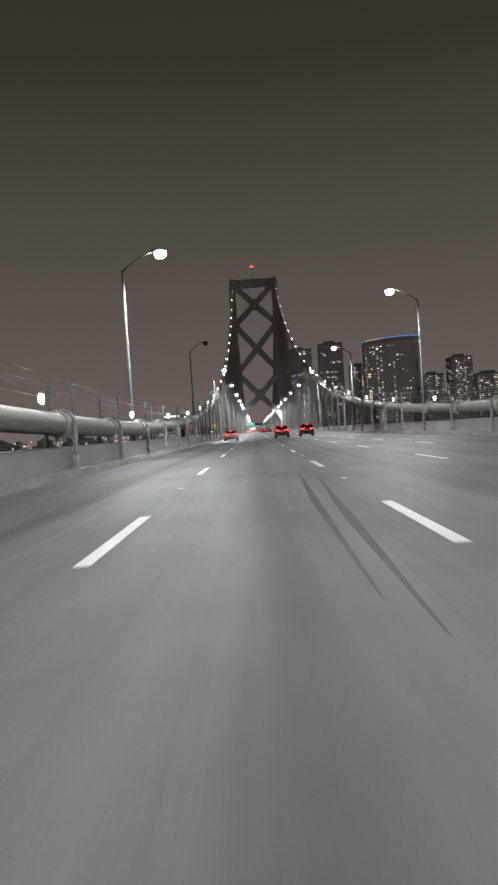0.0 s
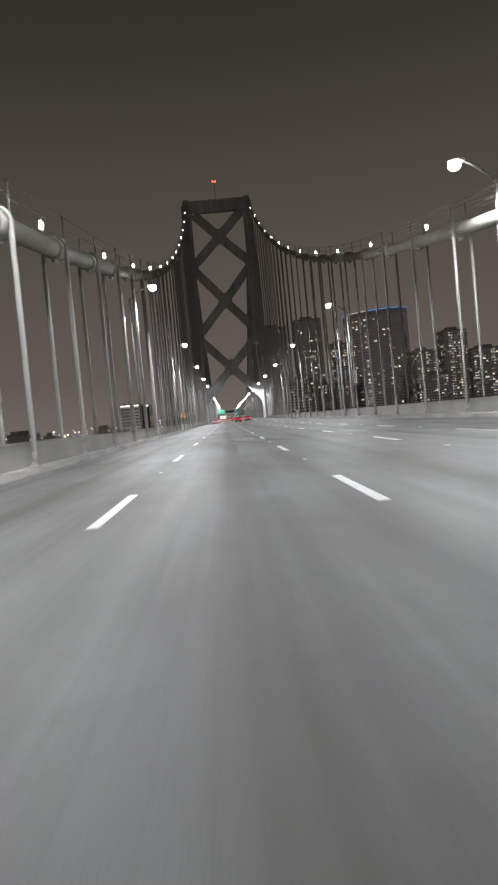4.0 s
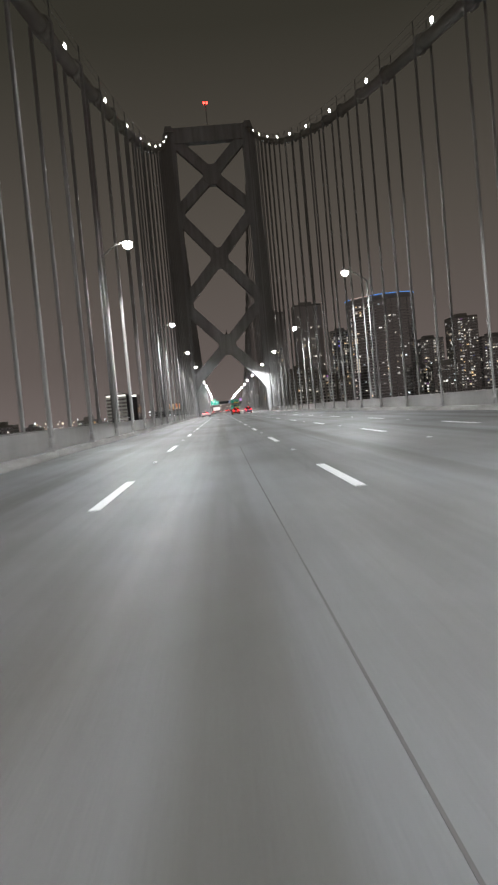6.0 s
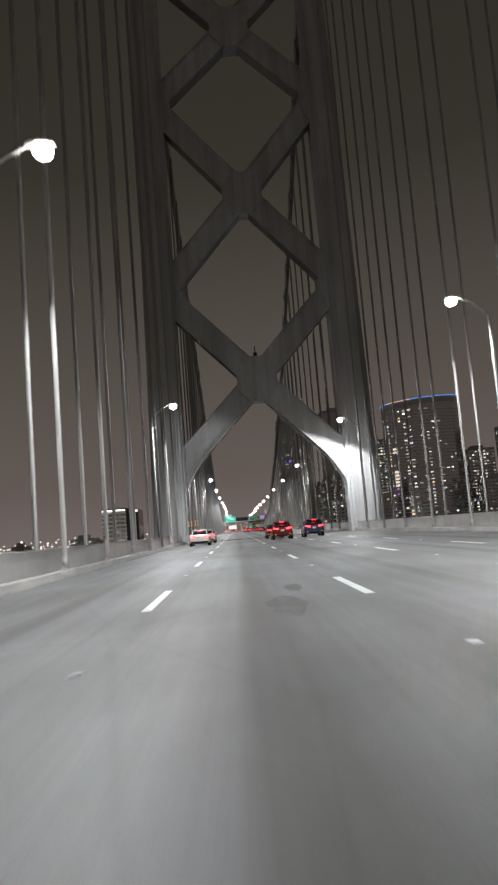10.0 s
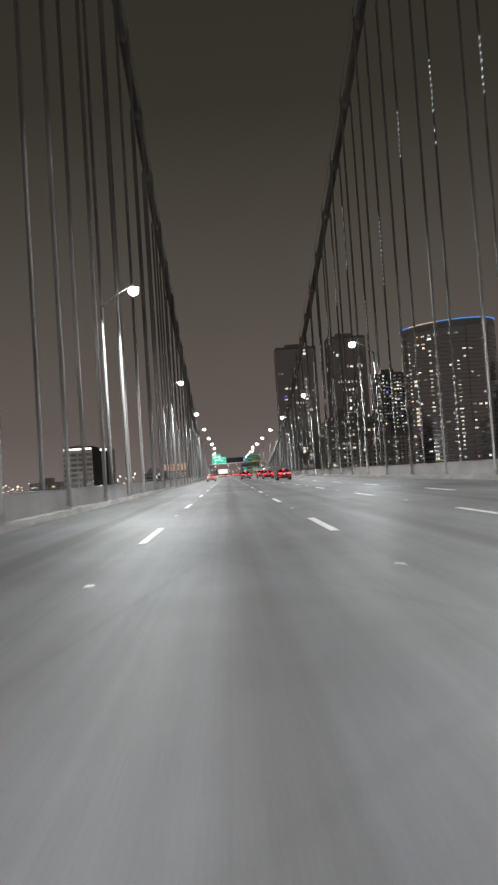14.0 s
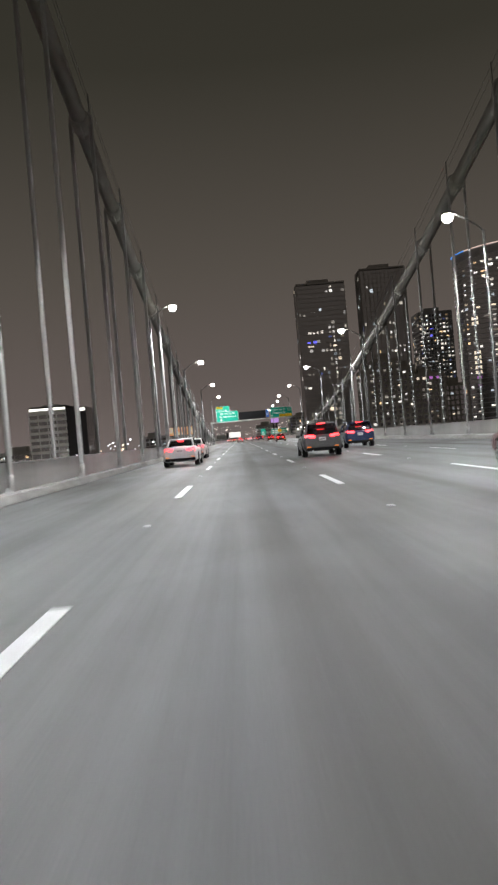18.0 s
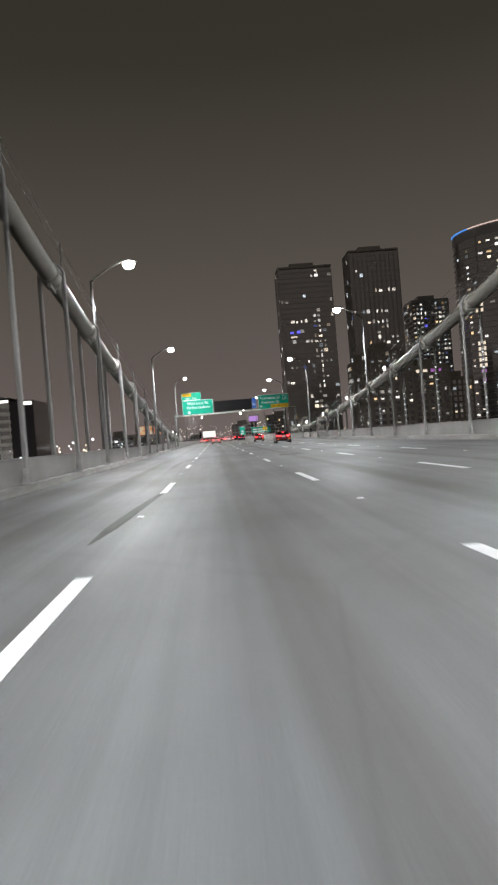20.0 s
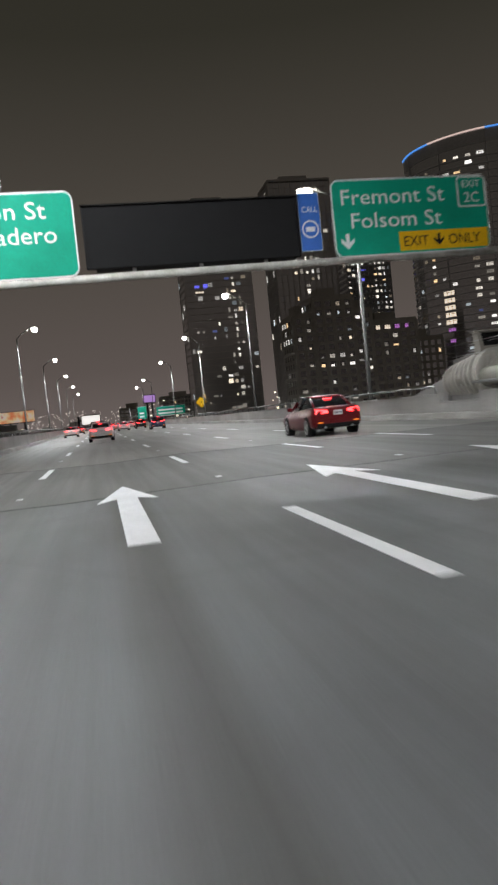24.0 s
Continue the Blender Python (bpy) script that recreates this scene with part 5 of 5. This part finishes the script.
def round_tower():
    """A tall curved tower whose sloping crown carries a strip of coloured light."""
    cx, cy, rx, ry = 191.2, 1016.0, 38.4, 32.0
    b = thing("apartment_building", (cx, cy, BASE_Z), "dark curved glass tower with a blue and white lit crown", "building", "city buildings")
    n = 44

    def at(k, grow=0.0):
        a = math.tau * k / n
        return (rx + grow) * math.cos(a), (ry + grow) * math.sin(a)

    def top_z(x):
        return 110.0 + (x + rx) * 0.05 - BASE_Z

    def shell(bm):
        lo = [bm.verts.new((*at(k), 0)) for k in range(n)]
        hi = [bm.verts.new((*at(k), top_z(at(k)[0]) - 0.5)) for k in range(n)]
        for k in range(n):
            j = (k + 1) % n
            bm.faces.new((lo[k], lo[j], hi[j], hi[k]))
        bm.faces.new(hi)
    part("glazing", built(shell), DARKGLASS, b)

    def ring_band(bm):
        """One closed band round the whole shell."""
        rows = [[bm.verts.new((*at(k, g), z)) for k in range(n)] for g, z in ((0.25, 0.0), (0.25, 0.38), (-0.2, 0.38), (-0.2, 0.0))]
        for i in range(4):
            a, c = rows[i], rows[(i + 1) % 4]
            for k in range(n):
                bm.faces.new((a[k], a[(k + 1) % n], c[(k + 1) % n], c[k]))
    band_me = mesh_of("floor_band", built(ring_band), SPANDREL)
    for f in range(32):
        part("floor_band", band_me, None, b).location = (0, 0, 47 + f * 3.2)

    for k in range(n // 2 - 4, n, 4):
        xa, ya = at(k, 0.3)
        part("fin", built(box, xa - 0.14, xa + 0.14, ya - 0.14, ya + 0.14, 0, top_z(xa) - 1), SPANDREL, b)
    def crown(bm):
        rows = [[bm.verts.new((*at(k, g), top_z(at(k)[0]) + dz)) for k in range(n)] for g, dz in ((0.2, -5), (0.2, 1), (-0.4, 1), (-0.4, -5))]
        for i in range(4):
            a, c = rows[i], rows[(i + 1) % 4]
            for k in range(n):
                bm.faces.new((a[k], a[(k + 1) % n], c[(k + 1) % n], c[k]))
    part("crown_wall", built(crown), SPANDREL, b)
    led_blue, led_white = glow("led_blue", (0.10, 0.36, 1.0), 1.0), glow("led_white", (1.0, 0.74, 0.66), 0.8)
    for k in range(n // 2 - 2, n):
        (xa, ya), (xb, yb) = at(k, 0.5), at(k + 1, 0.5)
        blue = k < n // 2 + 3 or k > n // 2 + 7
        part("light_strip", built(tube, [(xa, ya, top_z(xa) + 0.9), (xb, yb, top_z(xb) + 0.9)], 0.32, 6), led_blue if blue else led_white, b)
    hot = {n // 2 + 6, n // 2 + 7, n // 2 + 10, n // 2 + 2}
    for f in range(34):
        for k in range(n // 2 - 3, n - 6):
            if crng.random() < (0.62 if k in hot else 0.13):
                (xa, ya), (xb, yb) = at(k, 0.1), at(k + 1, 0.1)
                z = 47 + f * 3.2 + 0.98
                if z < top_z(xa) - 9:
                    turn = math.degrees(math.atan2(yb - ya, xb - xa))
                    lit_pane(b, (xa + xb) / 2, (ya + yb) / 2, z, math.hypot(xb - xa, yb - ya) * crng.choice((0.55, 0.4, 0.3)), crng.choice((1.4, 1.1, 0.9)), turn)
    return b


TOWER_C = round_tower()

# a few coloured rooms that stand out
BLUE_ROOM, PURPLE_ROOM = glow("blue_lit_room", (0.16, 0.16, 1.0), 1.6), glow("purple_lit_room", (0.72, 0.26, 0.85), 0.6)
BAY_ROOM = glow("warm_lit_room", (1.0, 0.84, 0.66), 1.1)


def room(owner, x, y, z, w, h, mat, turn=0.0):
    o = part("lit_window", pane_mesh(mat), None, owner, "window of a room in coloured light" if mat is not BAY_ROOM else "wide warm lit window")
    o.matrix_basis = pose(x - owner.location.x, y - owner.location.y, z - owner.location.z, 0, 0, turn) @ Matrix.Diagonal((w, 1, h, 1))


room(TOWER_A, 59.0, 1089.85, 69.0, 2.4, 1.7, BLUE_ROOM)
room(TOWER_A, 63.6, 1089.85, 69.0, 2.4, 2.2, BLUE_ROOM)
room(TOWER_A, 60.2, 1089.85, 66.6, 4.5, 0.9, BAY_ROOM)
room(TOWER_D, 154.2, 1091.85, 67.5, 2.6, 1.5, BLUE_ROOM)
room(TOWER_D, 154.8, 1091.85, 72.2, 2.6, 1.5, BLUE_ROOM)
for i, w in enumerate((1.6, 2.2, 2.0, 1.4)):
    room(BLOCK_E, 109.8 + 4.0 * i, 965.55, 27.4, w, 1.5, BAY_ROOM if i in (0, 1) else PURPLE_ROOM)
for z in (30.2, 33.4, 36.6, 39.8, 43.0, 62.0, 65.2):
    room(TOWER_C, 158.2, 998.9, z, 5.0, 1.9, BAY_ROOM, -53.5)
for z, w in ((27.0, 3.4), (22.0, 2.6)):
    room(TOWER_C, 158.2, 998.9, z, w, 1.4, PURPLE_ROOM, -53.5)

# office block by the water with a lit roof sign
WHITE_BAND = surface("facade_white_panels", (0.60, 0.60, 0.58), (0.78, 0.78, 0.76), (0.05, 0.05, 0.05), (2, 2, 2), 0.6, 0.0, 0.0)
office = high_rise(-111.5, -92, 915, 34, 24.0, 3.45, 4.0, 0.07, WHITE_BAND, "white banded office block with a lit roof sign", bands=1.55, piers=0.3)
part("stair_core", built(box, 9.95, 20.6, 0.5, 33, 0, 71.4), CLEARGLASS, office, "black glass end of the block")
part("plant_room", built(box, -9.6, 9.7, 2.0, 30, 70.0, 73.2), BLACK, office)
sign_glow = glow("roof_sign_white", (1.0, 0.98, 0.9), 2.6)
part("roof_sign", built(box, -9.6, 9.4, 0.6, 1.2, 70.4, 72.0), sign_glow, office, "bright white strip of roof lighting")
part("roof_sign", built(box, 15.5, 20.0, 0.2, 0.5, 69.4, 70.8), sign_glow, office, "bright white strip of roof lighting")
# unseen fill lamp added before the office so its white bands read bright
office_fill = bpy.data.lights.new("office_fill_light", "SPOT")
office_fill.energy, office_fill.color, office_fill.spot_size, office_fill.spot_blend, office_fill.shadow_soft_size = 28000.0, (1.0, 0.95, 0.88), radians(75), 0.8, 1.0
new("office_fill_light", office_fill).matrix_world = look((-104, 846, -14), (-103, 915, 9))
part("podium", built(box, -11, 22, -3.0, 34, 0, 44.6), FACADES[2], office)
for i in range(9):
    lit_pane(office, -9 + 4.3 * i, -3.03, 46.2 - 2.8, 2.4, 1.5)

for i in range(34):
    x = -130 - 17.0 * i + crng.uniform(-6, 6)
    y = 900 + crng.uniform(-40, 420)
    if i >= 26:
        x, y = -78 + (i - 26) * 8.5, 1150 + crng.uniform(0, 300)
    high_rise(x - crng.uniform(6, 14), x + crng.uniform(6, 14), y, 20, crng.uniform(-6, 9), 3.4, 3.2, 0.13, crng.choice(FACADES), "distant low waterfront building with a few lit windows", low=-12.0, far=True)


def sparks(name, count, xs, ys, zs, size, mat, label):
    def fill(bm):
        for _ in range(count):
            x, y, z, r = crng.uniform(*xs), crng.uniform(*ys), crng.uniform(*zs), size * crng.uniform(0.5, 1.3)
            box(bm, x - r, x + r, y - r, y + r, z - r, z + r)
    tagged(new(name, mesh_of(name, built(fill), mat)), label, "city lights", kind="stuff")


sparks("distant_lights", 240, (-900, -60), (1000, 1500), (-16, 6), 0.5, glow("far_lamp_warm", (1.0, 0.80, 0.56), 3.2), "tiny warm lamps of the distant waterfront")
sparks("distant_lights", 190, (-900, -50), (1000, 1500), (-16, 8), 0.5, glow("far_lamp_white", (0.9, 0.95, 1.0), 3.6), "tiny white lamps of the distant waterfront")
sparks("distant_lights", 200, (20, 620), (1100, 1500), (-8, 16), 0.5, glow("far_lamp_mixed", (1.0, 0.85, 0.65), 2.6), "tiny lamps of the distant city streets")
sparks("distant_lights", 240, (-75, 70), (1350, 1600), (2, 18), 0.28, glow("far_lamp_hill", (1.0, 0.90, 0.80), 1.7), "tiny lamps on the distant hillside")
sparks("distant_lights", 130, (-210, -45), (880, 1250), (-15, 3), 0.30, glow("far_lamp_shore", (0.92, 0.95, 1.0), 3.4), "tiny white lamps along the near shore")
